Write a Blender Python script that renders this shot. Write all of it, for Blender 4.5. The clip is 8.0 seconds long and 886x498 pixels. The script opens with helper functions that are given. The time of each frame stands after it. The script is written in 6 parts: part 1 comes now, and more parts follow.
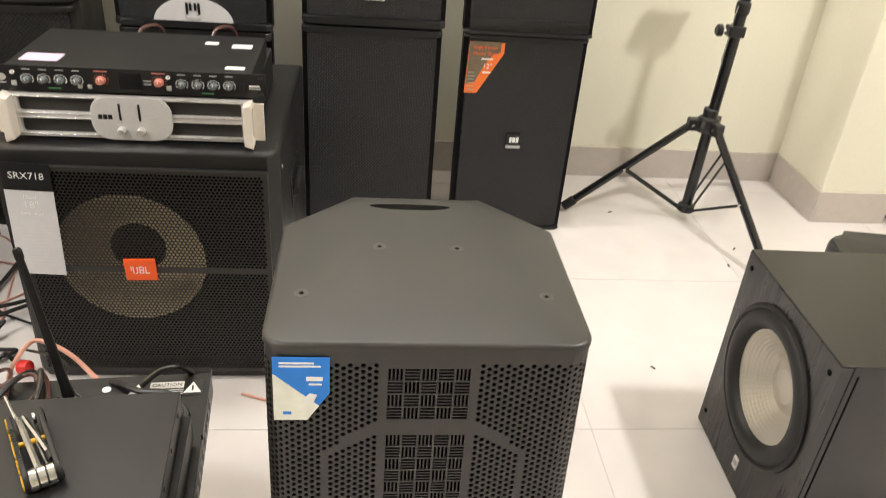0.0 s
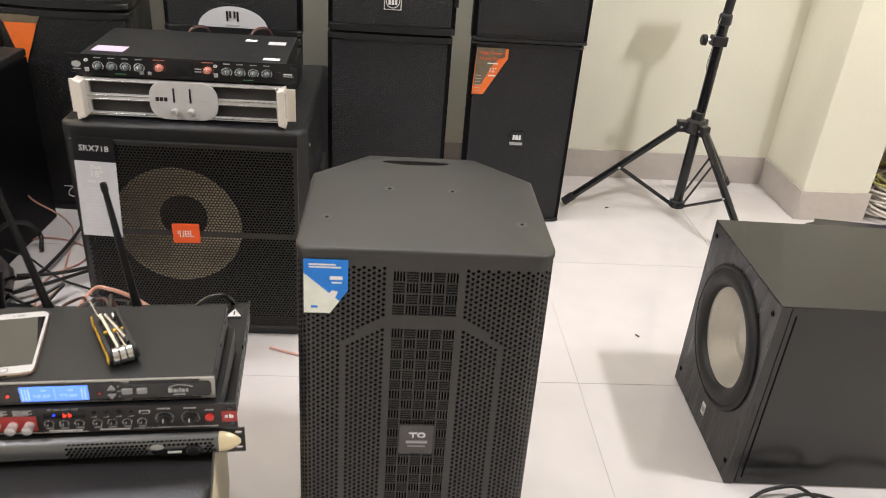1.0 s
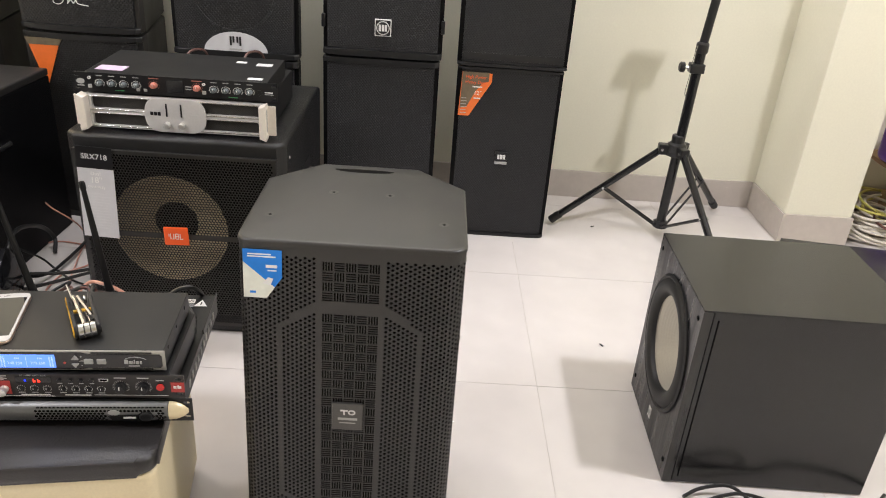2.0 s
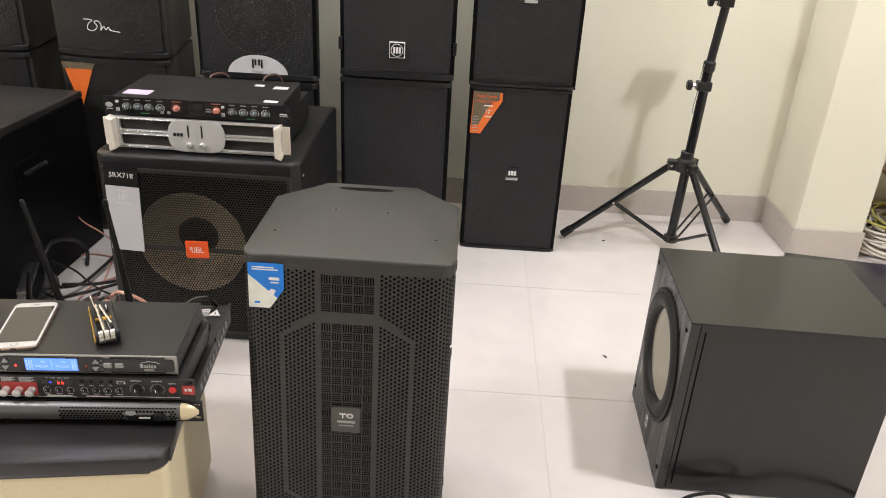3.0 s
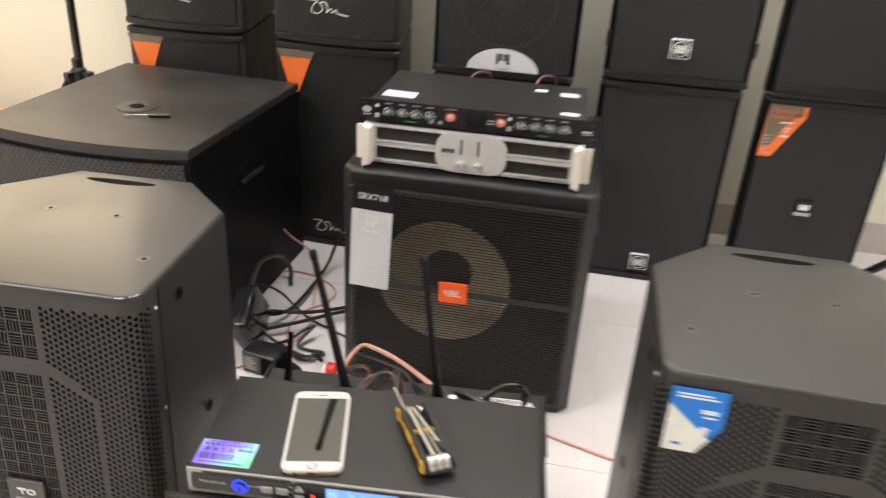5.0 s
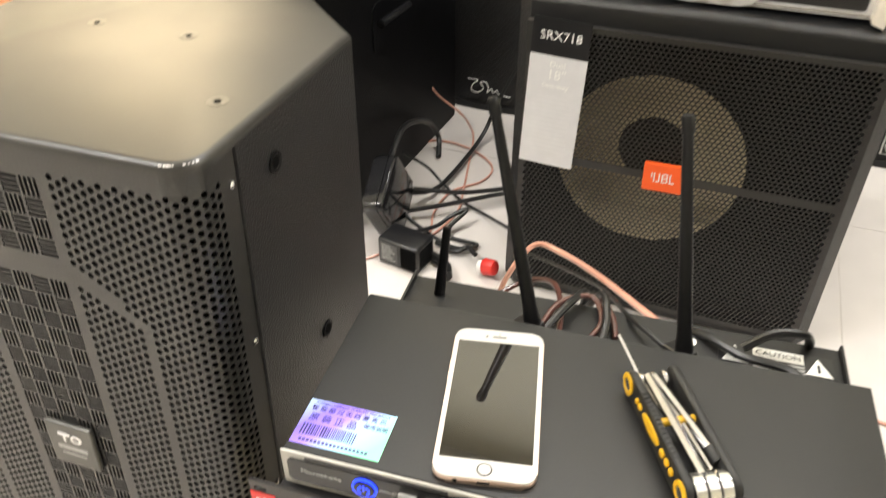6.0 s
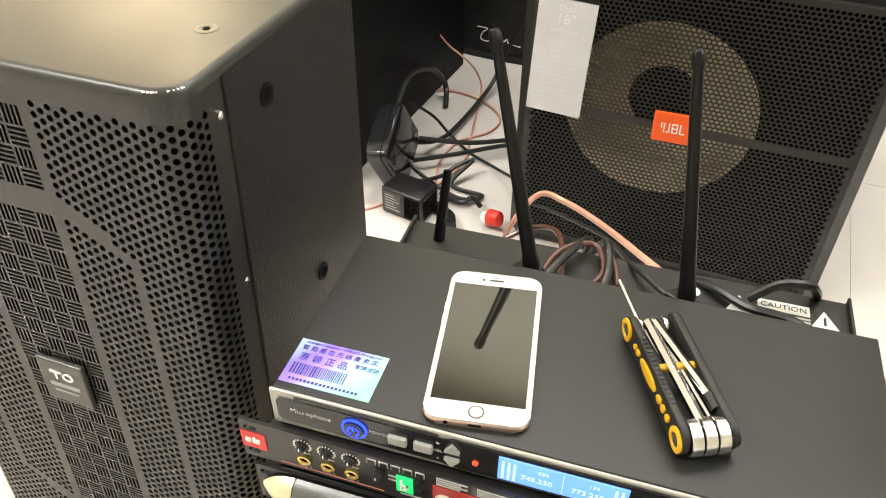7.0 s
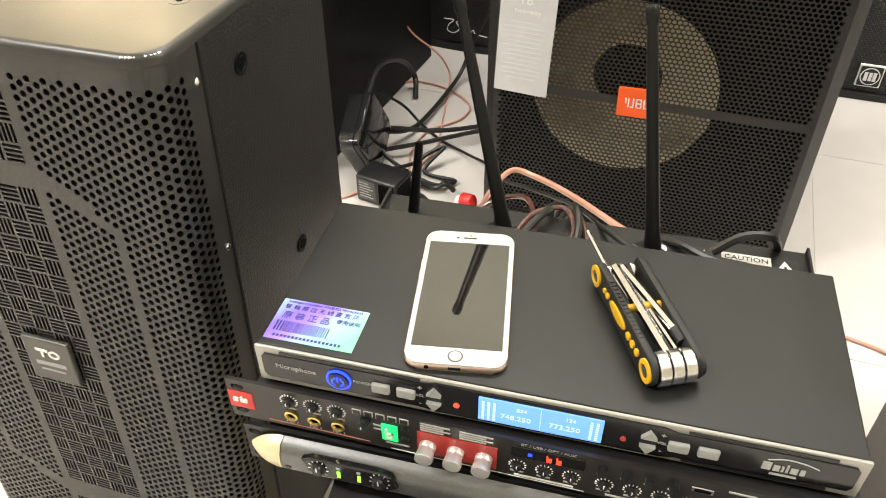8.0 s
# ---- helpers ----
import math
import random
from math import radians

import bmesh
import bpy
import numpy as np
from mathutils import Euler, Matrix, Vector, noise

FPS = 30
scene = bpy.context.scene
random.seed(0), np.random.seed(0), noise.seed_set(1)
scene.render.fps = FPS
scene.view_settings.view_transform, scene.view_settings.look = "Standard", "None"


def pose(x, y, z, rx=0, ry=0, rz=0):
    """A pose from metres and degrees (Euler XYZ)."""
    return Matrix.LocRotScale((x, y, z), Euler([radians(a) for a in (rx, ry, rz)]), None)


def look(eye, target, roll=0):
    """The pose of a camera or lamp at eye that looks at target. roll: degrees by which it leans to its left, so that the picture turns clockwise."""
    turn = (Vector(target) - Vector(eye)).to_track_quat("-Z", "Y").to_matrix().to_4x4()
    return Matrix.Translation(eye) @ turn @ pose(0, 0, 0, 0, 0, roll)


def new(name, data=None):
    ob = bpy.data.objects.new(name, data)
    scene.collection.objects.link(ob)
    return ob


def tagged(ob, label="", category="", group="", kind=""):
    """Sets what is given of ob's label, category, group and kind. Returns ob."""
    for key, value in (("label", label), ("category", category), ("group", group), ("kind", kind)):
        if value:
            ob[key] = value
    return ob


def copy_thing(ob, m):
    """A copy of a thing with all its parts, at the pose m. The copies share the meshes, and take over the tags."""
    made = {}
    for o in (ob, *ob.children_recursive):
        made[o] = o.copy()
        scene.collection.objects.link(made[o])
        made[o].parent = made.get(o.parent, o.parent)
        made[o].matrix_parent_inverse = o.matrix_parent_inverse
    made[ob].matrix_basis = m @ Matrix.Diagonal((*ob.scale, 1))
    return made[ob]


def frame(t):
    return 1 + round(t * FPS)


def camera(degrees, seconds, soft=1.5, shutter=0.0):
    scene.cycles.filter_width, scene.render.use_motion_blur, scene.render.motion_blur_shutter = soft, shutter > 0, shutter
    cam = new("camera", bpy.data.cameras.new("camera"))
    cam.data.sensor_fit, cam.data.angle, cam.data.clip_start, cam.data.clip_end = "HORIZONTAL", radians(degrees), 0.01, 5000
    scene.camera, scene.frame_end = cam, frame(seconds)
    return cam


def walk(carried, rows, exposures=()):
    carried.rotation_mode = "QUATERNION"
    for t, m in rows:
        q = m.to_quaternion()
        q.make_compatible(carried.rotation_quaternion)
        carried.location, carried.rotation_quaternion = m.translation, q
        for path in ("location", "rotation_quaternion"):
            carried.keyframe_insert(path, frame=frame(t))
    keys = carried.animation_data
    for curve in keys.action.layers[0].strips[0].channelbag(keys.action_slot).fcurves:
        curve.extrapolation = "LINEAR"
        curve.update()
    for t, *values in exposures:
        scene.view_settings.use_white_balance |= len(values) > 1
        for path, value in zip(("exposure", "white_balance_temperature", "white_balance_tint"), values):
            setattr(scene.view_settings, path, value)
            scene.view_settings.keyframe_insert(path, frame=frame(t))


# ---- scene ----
cam = camera(60.2, 8.0, soft=1.0, shutter=0.4)
PATH = [
    (0, (0.16, 0.122, 1.15), (0.363, 1.834, 0.136), 4.7),
    (0.5, (0.162, 0.003, 1.177), (0.384, 1.763, 0.253), 5.3),
    (1, (0.174, -0.143, 1.15), (0.326, 1.608, 0.197), 4.5),
    (1.5, (0.242, -0.212, 1.169), (0.348, 1.548, 0.225), 4.3),
    (1.7, (0.291, -0.244, 1.174), (0.374, 1.53, 0.254), 4.2),
    (2.8, (0.407, -0.354, 1.219), (0.377, 1.441, 0.336), 3.7),
    (3, (0.416, -0.36, 1.227), (0.375, 1.439, 0.353), 3.1),
    (3.5, (0.407, -0.333, 1.224), (0.374, 1.476, 0.371), 2.3),
    (4, (0.244, -0.203, 1.191), (0.203, 1.6, 0.326), 2.7),
    (4.5, (0.062, -0.1, 1.179), (-0.044, 1.701, 0.316), 4.0),
    (5, (-0.079, 0.052, 1.133), (-0.372, 1.805, 0.217), 3.4),
    (5.1, (-0.113, 0.116, 1.108), (-0.448, 1.85, 0.17), 2.4),
    (5.2, (-0.141, 0.184, 1.08), (-0.514, 1.9, 0.122), 1.6),
    (6.3, (-0.242, 0.398, 0.892), (-0.846, 1.825, -0.372), 0.2),
    (6.5, (-0.237, 0.403, 0.889), (-0.834, 1.816, -0.394), 0.7),
    (7, (-0.231, 0.398, 0.893), (-0.808, 1.82, -0.39), 0.4),
    (7.5, (-0.22, 0.369, 0.889), (-0.775, 1.796, -0.397), -0.7),
    (8, (-0.215, 0.36, 0.879), (-0.737, 1.81, -0.396), -0.5),
]
walk(cam, [(t, look(eye, target, roll)) for t, eye, target, roll in PATH],
     exposures=[(0, -0.18, 7000, 7), (0.4, -0.26, 6600, 10), (1.5, -0.36, 6500, 10), (4.2, -0.39, 6500, 10), (5.2, -0.05, 6550, 10), (6.3, 0.20, 7050, 3), (8, 0.18, 7050, 3)])

# ---- light ----
world = bpy.data.worlds.new("world")
scene.world = world
world.use_nodes = True
world.node_tree.nodes["Background"].inputs[0].default_value = (1.0, 0.97, 0.92, 1)
world.node_tree.nodes["Background"].inputs[1].default_value = 0.25


def area_lamp(name, eye, target, sx, sy, power, colour):
    lamp = bpy.data.lights.new(name, "AREA")
    lamp.shape, lamp.size, lamp.size_y, lamp.energy, lamp.color = "RECTANGLE", sx, sy, power, colour
    ob = new(name, lamp)
    ob.matrix_world = look(eye, target)
    return ob


TUBE = (0.985, 0.965, 1.02)
area_lamp("hanging_light_right", (1.86, 0.78, 2.80), (1.86, 0.78, 0), 0.12, 0.19, 64, TUBE)
area_lamp("tube_light_middle", (-0.35, 1.95, 2.92), (-0.35, 1.95, 0), 2.4, 0.3, 54, TUBE)
# unseen fill added at the front left to brighten the fronts
area_lamp("tube_light_front", (-2.1, -0.3, 2.92), (-2.1, -0.3, 0), 1.2, 0.3, 96, TUBE)
# unseen warm panel added to lay a sheen on the left loudspeaker's lid
area_lamp("wall_tube_light", (-2.32, 2.56, 1.65), (-2.2, 0.0, 1.0), 1.2, 0.90, 39, (1.0, 0.78, 0.52))


# ---- materials ----
def mat(name, colour, rough=0.5, metal=0.0, bump=0.0, scale=60.0, vary=0.12, wear=3.0, spec=0.5, coat=0.0, emit=0.0, rvary=0.1, stretch=None):
    """A surface with large soft variation, fine grain and relief."""
    m = bpy.data.materials.new(name)
    m.use_nodes = True
    nt = m.node_tree
    b = nt.nodes["Principled BSDF"]
    b.inputs["Metallic"].default_value = metal
    b.inputs["Specular IOR Level"].default_value = spec
    b.inputs["Coat Weight"].default_value = coat
    tc = nt.nodes.new("ShaderNodeTexCoord")
    big = nt.nodes.new("ShaderNodeTexNoise")
    big.inputs["Scale"].default_value, big.inputs["Detail"].default_value = wear, 5
    fine = nt.nodes.new("ShaderNodeTexNoise")
    fine.inputs["Scale"].default_value, fine.inputs["Detail"].default_value = scale, 3
    where = tc.outputs["Object"]
    if stretch:
        mp = nt.nodes.new("ShaderNodeMapping")
        mp.inputs["Scale"].default_value = stretch
        nt.links.new(where, mp.inputs["Vector"])
        where = mp.outputs[0]
    for n in (big, fine):
        nt.links.new(where, n.inputs["Vector"])
    add = nt.nodes.new("ShaderNodeMath")
    add.operation = "ADD"
    nt.links.new(big.outputs["Fac"], add.inputs[0])
    nt.links.new(fine.outputs["Fac"], add.inputs[1])
    ramp = nt.nodes.new("ShaderNodeMapRange")
    ramp.inputs["From Min"].default_value, ramp.inputs["From Max"].default_value = 0.6, 1.4
    ramp.inputs["To Min"].default_value, ramp.inputs["To Max"].default_value = 1 - vary, 1 + vary
    nt.links.new(add.outputs[0], ramp.inputs["Value"])
    mul = nt.nodes.new("ShaderNodeVectorMath")
    mul.operation = "SCALE"
    mul.inputs[0].default_value = colour[:3]
    nt.links.new(ramp.outputs[0], mul.inputs["Scale"])
    nt.links.new(mul.outputs[0], b.inputs["Base Color"])
    rr = nt.nodes.new("ShaderNodeMapRange")
    rr.inputs["From Min"].default_value, rr.inputs["From Max"].default_value = 0.3, 0.7
    rr.inputs["To Min"].default_value, rr.inputs["To Max"].default_value = max(0.02, rough * (1 - rvary)), min(1, rough * (1 + rvary))
    nt.links.new(big.outputs["Fac"], rr.inputs["Value"])
    nt.links.new(rr.outputs[0], b.inputs["Roughness"])
    if bump:
        bp = nt.nodes.new("ShaderNodeBump")
        bp.inputs["Strength"].default_value, bp.inputs["Distance"].default_value = bump, 0.002
        nt.links.new(fine.outputs["Fac"], bp.inputs["Height"])
        nt.links.new(bp.outputs[0], b.inputs["Normal"])
    if emit:
        b.inputs["Emission Color"].default_value = (*colour[:3], 1)
        b.inputs["Emission Strength"].default_value = emit
    return m


def mesh_cloth(name, colour, dark, pitch, rough=0.5):
    """Perforated or woven grille seen from far: a lattice of small dark pits."""
    m = mat(name, colour, rough)
    nt = m.node_tree
    b = nt.nodes["Principled BSDF"]
    tc = nt.nodes["Texture Coordinate"]
    sep = nt.nodes.new("ShaderNodeSeparateXYZ")
    nt.links.new(tc.outputs["Object"], sep.inputs[0])
    waves = []
    for axis, k in (("X", 2 * math.pi / pitch), ("Z", 2 * math.pi / (pitch * 1.2))):
        a = nt.nodes.new("ShaderNodeMath")
        a.operation, a.inputs[1].default_value = "MULTIPLY", k / 1.0
        nt.links.new(sep.outputs[axis], a.inputs[0])
        s = nt.nodes.new("ShaderNodeMath")
        s.operation = "SINE"
        nt.links.new(a.outputs[0], s.inputs[0])
        waves.append(s)
    p = nt.nodes.new("ShaderNodeMath")
    p.operation = "MULTIPLY"
    nt.links.new(waves[0].outputs[0], p.inputs[0])
    nt.links.new(waves[1].outputs[0], p.inputs[1])
    r = nt.nodes.new("ShaderNodeMapRange")
    r.inputs["From Min"].default_value, r.inputs["From Max"].default_value = 0.0, 0.35
    nt.links.new(p.outputs[0], r.inputs["Value"])
    mix = nt.nodes.new("ShaderNodeMix")
    mix.data_type = "RGBA"
    mix.inputs["A"].default_value = (*colour, 1)
    mix.inputs["B"].default_value = (*dark, 1)
    nt.links.new(r.outputs[0], mix.inputs["Factor"])
    nt.links.new(mix.outputs["Result"], b.inputs["Base Color"])
    inv = nt.nodes.new("ShaderNodeMath")
    inv.operation, inv.inputs[0].default_value = "SUBTRACT", 1.0
    nt.links.new(r.outputs[0], inv.inputs[1])
    bp = nt.nodes.new("ShaderNodeBump")
    bp.inputs["Strength"].default_value, bp.inputs["Distance"].default_value = 0.7, 0.002
    nt.links.new(inv.outputs[0], bp.inputs["Height"])
    nt.links.new(bp.outputs[0], b.inputs["Normal"])
    return m


WALL = mat("cream_wall_paint", (0.79, 0.765, 0.625), 0.55, bump=0.06, scale=140, vary=0.035, wear=1.6)
WALL_LEFT = mat("pale_wall_paint", (0.82, 0.79, 0.70), 0.55, bump=0.06, scale=140, vary=0.03, wear=1.6)
CEIL = mat("white_ceiling_paint", (0.8, 0.79, 0.75), 0.7, bump=0.05, scale=90, vary=0.03)
SKIRT = mat("taupe_skirting_tile", (0.52, 0.47, 0.42), 0.25, bump=0.02, scale=40, vary=0.06, wear=5)
TILE = mat("polished_cream_tile", (0.67, 0.632, 0.605), 0.10, bump=0.012, scale=9, vary=0.05, wear=2.2, rvary=0.45)
GROUT = mat("grey_grout", (0.62, 0.58, 0.53), 0.7, bump=0.2, scale=200)
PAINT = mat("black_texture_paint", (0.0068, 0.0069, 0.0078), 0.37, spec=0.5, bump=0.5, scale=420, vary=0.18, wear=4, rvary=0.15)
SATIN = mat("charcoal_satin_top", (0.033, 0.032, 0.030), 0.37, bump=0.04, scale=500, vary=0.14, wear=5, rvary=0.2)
BOARD = mat("brown_black_lid_and_lit_side", (0.020, 0.0185, 0.0175), 0.44, bump=0.06, scale=400, vary=0.16, wear=5, rvary=0.2)
GRILLE = mat("black_steel_grille", (0.0115, 0.0108, 0.0101), 0.44, spec=0.75, metal=0.0, bump=0.1, scale=500, vary=0.12)
DARK = mat("black_foam", (0.003, 0.003, 0.003), 0.95, bump=0.3, scale=300, spec=0.1)
FOAM = mat("dark_brown_grille_foam", (0.0055, 0.005, 0.0045), 0.95, bump=0.3, scale=300, spec=0.1)
RUBBER = mat("black_rubber", (0.012, 0.012, 0.012), 0.55, bump=0.1, scale=200)
PLASTIC = mat("black_plastic", (0.010, 0.010, 0.011), 0.32, bump=0.05, scale=300)
AERIAL = mat("black_aerial_rubber", (0.006, 0.006, 0.0065), 0.36, bump=0.08, scale=200, spec=0.3)
BADGE = mat("dark_brushed_badge", (0.085, 0.083, 0.078), 0.38, metal=0.5, bump=0.03, scale=400)
KNOB_SILVER = mat("worn_silver_knob", (0.72, 0.71, 0.69), 0.3, metal=0.7, vary=0.06)
MATTE = mat("matte_black_paint", (0.0032, 0.0032, 0.0037), 0.5, bump=0.6, scale=300, vary=0.2, wear=4, spec=0.14)
SOCKET = mat("dull_steel_socket", (0.075, 0.072, 0.068), 0.42, metal=0.3, vary=0.1)
GLOSS = mat("black_gloss_plastic", (0.012, 0.012, 0.013), 0.12, bump=0.02, scale=60)
METAL_BLACK = mat("black_sheet_metal", (0.0118, 0.0119, 0.0122), 0.41, spec=0.40, bump=0.035, scale=600, vary=0.12, wear=6)
PANEL = mat("black_front_panel", (0.018, 0.0155, 0.015), 0.36, bump=0.04, scale=400)
GUN = mat("gunmetal_front", (0.18, 0.183, 0.185), 0.38, metal=0.7, bump=0.06, scale=500)
SILVER = mat("silver_paint", (0.74, 0.73, 0.72), 0.26, metal=0.35, bump=0.04, scale=300, vary=0.06)
TRIM = mat("dull_silver_trim", (0.40, 0.39, 0.36), 0.36, metal=0.5, bump=0.04, scale=300, vary=0.06)
BUTTON = mat("grey_rubber_button", (0.30, 0.30, 0.29), 0.5, vary=0.06)
ADLABEL = mat("dark_rating_print", (0.06, 0.06, 0.058), 0.5, vary=0.5, scale=260, wear=120)
CHAMP = mat("champagne_plastic", (0.80, 0.74, 0.66), 0.36, metal=0.15, bump=0.03, scale=200, vary=0.05)
GOLD = mat("pale_gold_cap", (0.74, 0.64, 0.42), 0.35, metal=0.35, bump=0.03, scale=200, vary=0.05)
STEEL = mat("bright_steel", (0.66, 0.66, 0.67), 0.22, metal=1.0, bump=0.03, scale=400, vary=0.08)
BRASS = mat("brass_ring", (0.72, 0.55, 0.2), 0.3, metal=1.0)
CONE_TAN = mat("tan_paper_cone", (0.62, 0.54, 0.37), 0.8, bump=0.2, scale=90, vary=0.15)
CONE_SILVER = mat("silver_woven_cone", (0.50, 0.47, 0.40), 0.38, metal=0.35, bump=0.08, scale=300, vary=0.08)
FAINT = mat("faint_card_print", (0.625, 0.625, 0.642), 0.5, vary=0.04)
WHITE = mat("white_print", (0.78, 0.78, 0.76), 0.5, vary=0.04)
GREYPRINT = mat("grey_print", (0.42, 0.42, 0.41), 0.5, vary=0.05)
CARD = mat("pale_grey_card", (0.60, 0.60, 0.62), 0.45, vary=0.05, wear=12)
ORANGE = mat("orange_red_badge", (0.86, 0.11, 0.02), 0.4, vary=0.05)
STICKER_OR = mat("orange_sticker", (0.80, 0.17, 0.03), 0.35, vary=0.1, wear=14)
STICKER_BR = mat("brown_grey_sticker_band", (0.14, 0.11, 0.07), 0.35, vary=0.3, wear=20)
BLUE = mat("blue_sticker", (0.006, 0.20, 0.70), 0.42, vary=0.12, wear=12)
PALEBLUE = mat("pale_cream_sticker", (0.72, 0.74, 0.66), 0.3, vary=0.12, wear=25)
CREAM = mat("cream_leatherette", (0.76, 0.66, 0.44), 0.5, bump=0.15, scale=220, vary=0.06)
LEATHER = mat("black_leatherette", (0.022, 0.021, 0.022), 0.36, bump=0.25, scale=260, vary=0.15)
PHONE_WHITE = mat("white_phone_bezel", (0.50, 0.49, 0.475), 0.2, vary=0.02)
PHONE_BACK = mat("rose_gold_shell", (0.72, 0.55, 0.46), 0.3, metal=0.8, vary=0.03)
SCREEN = mat("dark_phone_glass", (0.010, 0.009, 0.008), 0.012, vary=0.02, spec=0.8, coat=0.35)
ASH = mat("black_ash_veneer", (0.0105, 0.0105, 0.0112), 0.21, bump=0.04, scale=300, vary=0.15, wear=5, spec=0.55)
ASH_GRAIN = mat("open_grain_black_ash", (0.014, 0.014, 0.014), 0.32, bump=0.25, scale=150, vary=0.75, wear=26, spec=0.6, rvary=0.5, stretch=(1, 1, 0.09))
YELLOW = mat("yellow_plastic", (0.70, 0.40, 0.02), 0.4, vary=0.06)
RED = mat("red_plastic", (0.62, 0.03, 0.025), 0.4, vary=0.08)
REDLABEL = mat("dark_red_label", (0.40, 0.035, 0.03), 0.4, vary=0.08)
REDKNOB = mat("salmon_red_knob", (0.55, 0.20, 0.15), 0.4, vary=0.1)
GREYKNOB = mat("grey_knob_skirt", (0.12, 0.14, 0.145), 0.4, vary=0.1)
COPPER = mat("copper_pink_speaker_wire", (0.66, 0.33, 0.25), 0.3, vary=0.12, coat=0.5)
BROWNWIRE = mat("brown_red_wire", (0.085, 0.030, 0.024), 0.35, vary=0.1, coat=0.4)
CABLE = mat("black_cable", (0.013, 0.013, 0.013), 0.4, bump=0.05, scale=200)
WHITEWIRE = mat("off_white_cable", (0.62, 0.58, 0.50), 0.45, vary=0.15, wear=10)
GREENWIRE = mat("yellow_green_cable", (0.50, 0.46, 0.12), 0.45, vary=0.15, wear=10)
LCD = mat("lit_blue_display", (0.13, 0.31, 0.97), 0.2, emit=1.1, vary=0.05)
LCDTEXT = mat("pale_display_digits", (0.42, 0.55, 1.0), 0.3, emit=0.9, vary=0.0)
LED_BLUE = mat("lit_blue_ring", (0.012, 0.045, 1.0), 0.3, emit=2.2, vary=0.0)
LED_GREEN = mat("lit_green_display", (0.01, 0.60, 0.16), 0.3, emit=1.0, vary=0.0)
LED_LIME = mat("lit_lime_lamp", (0.25, 0.95, 0.05), 0.3, emit=2.0, vary=0.0)
LED_RED = mat("lit_red_lamp", (0.95, 0.06, 0.03), 0.3, emit=1.2, vary=0.0)
GREENPRINT = mat("green_print", (0.10, 0.42, 0.16), 0.5, vary=0.05)
VIOLET = mat("dark_violet_print", (0.035, 0.022, 0.16), 0.4, vary=0.1)
HOLO = mat("pale_hologram_sticker", (0.52, 0.56, 0.78), 0.30, metal=0.35, vary=0.05)
KRAFT = mat("brown_cardboard", (0.40, 0.27, 0.15), 0.8, bump=0.1, scale=60, vary=0.12)
PURPLE = mat("purple_plastic_bag", (0.16, 0.05, 0.42), 0.3, bump=0.3, scale=12, vary=0.2)
TERRACOTTA = mat("orange_wood_panel", (0.60, 0.28, 0.14), 0.4, bump=0.05, scale=30, vary=0.15)
SPK_JBL = mesh_cloth("black_dotted_grille", (0.0120, 0.0125, 0.0150), (0.0006, 0.0006, 0.0006), 0.0088)
SPK_WOVEN = mesh_cloth("black_woven_grille", (0.0140, 0.0145, 0.0172), (0.0006, 0.0006, 0.0006), 0.0090)
SPK_PALE = mesh_cloth("grille_over_cone", (0.019, 0.019, 0.021), (0.002, 0.002, 0.002), 0.0120)
SPK_ROWS = mesh_cloth("black_perforated_sheet", (0.030, 0.028, 0.026), (0.0008, 0.0008, 0.0008), 0.0135)
VENT_MESH = mesh_cloth("dark_vent_mesh", (0.040, 0.036, 0.033), (0.002, 0.002, 0.002), 0.0042)
SPK_OHM = mesh_cloth("black_fine_grille", (0.0095, 0.0097, 0.0110), (0.0005, 0.0005, 0.0005), 0.0110)


def hologram(m):
    """A diffraction foil: its shifting sheen is painted as a fixed hue drift over the foil."""
    nt = m.node_tree
    b = nt.nodes["Principled BSDF"]
    tc = nt.nodes["Texture Coordinate"]
    mp = nt.nodes.new("ShaderNodeVectorMath")
    mp.operation = "DOT_PRODUCT"
    mp.inputs[1].default_value = (11.0, -9.0, 0.0)
    nt.links.new(tc.outputs["Object"], mp.inputs[0])
    rp = nt.nodes.new("ShaderNodeValToRGB")
    e = rp.color_ramp.elements
    e[0].position, e[0].color = 0.0, (0.42, 0.62, 0.86, 1)
    e[1].position, e[1].color = 1.0, (0.22, 0.80, 0.42, 1)
    for pos, col in ((0.28, (0.24, 0.16, 0.95, 1)), (0.5, (0.34, 0.22, 0.95, 1)), (0.74, (0.35, 0.62, 0.92, 1))):
        n = rp.color_ramp.elements.new(pos)
        n.color = col
    ad = nt.nodes.new("ShaderNodeMath")
    ad.operation, ad.inputs[1].default_value = "ADD", 2.78
    nt.links.new(mp.outputs["Value"], ad.inputs[0])
    nt.links.new(ad.outputs[0], rp.inputs[0])
    nt.links.new(rp.outputs[0], b.inputs["Base Color"])


hologram(HOLO)


# ---- mesh helpers ----
def part(name, bm, material, parent=None, label="", smooth=False):
    me = bpy.data.meshes.new(name)
    if isinstance(bm, bmesh.types.BMesh):
        bmesh.ops.recalc_face_normals(bm, faces=bm.faces)
        bm.to_mesh(me)
        bm.free()
    else:
        me.from_pydata(*bm)
    me.materials.append(material)
    if smooth:
        me.shade_smooth()
        me.set_sharp_from_angle(angle=radians(40))
    ob = new(name, me)
    if parent:
        ob.parent = parent
    return tagged(ob, label)


def thing(name, m, label, category, group="", kind=""):
    ob = new(name)
    ob.empty_display_size = 0.05
    ob.matrix_world = m
    return tagged(ob, label, category, group, kind)


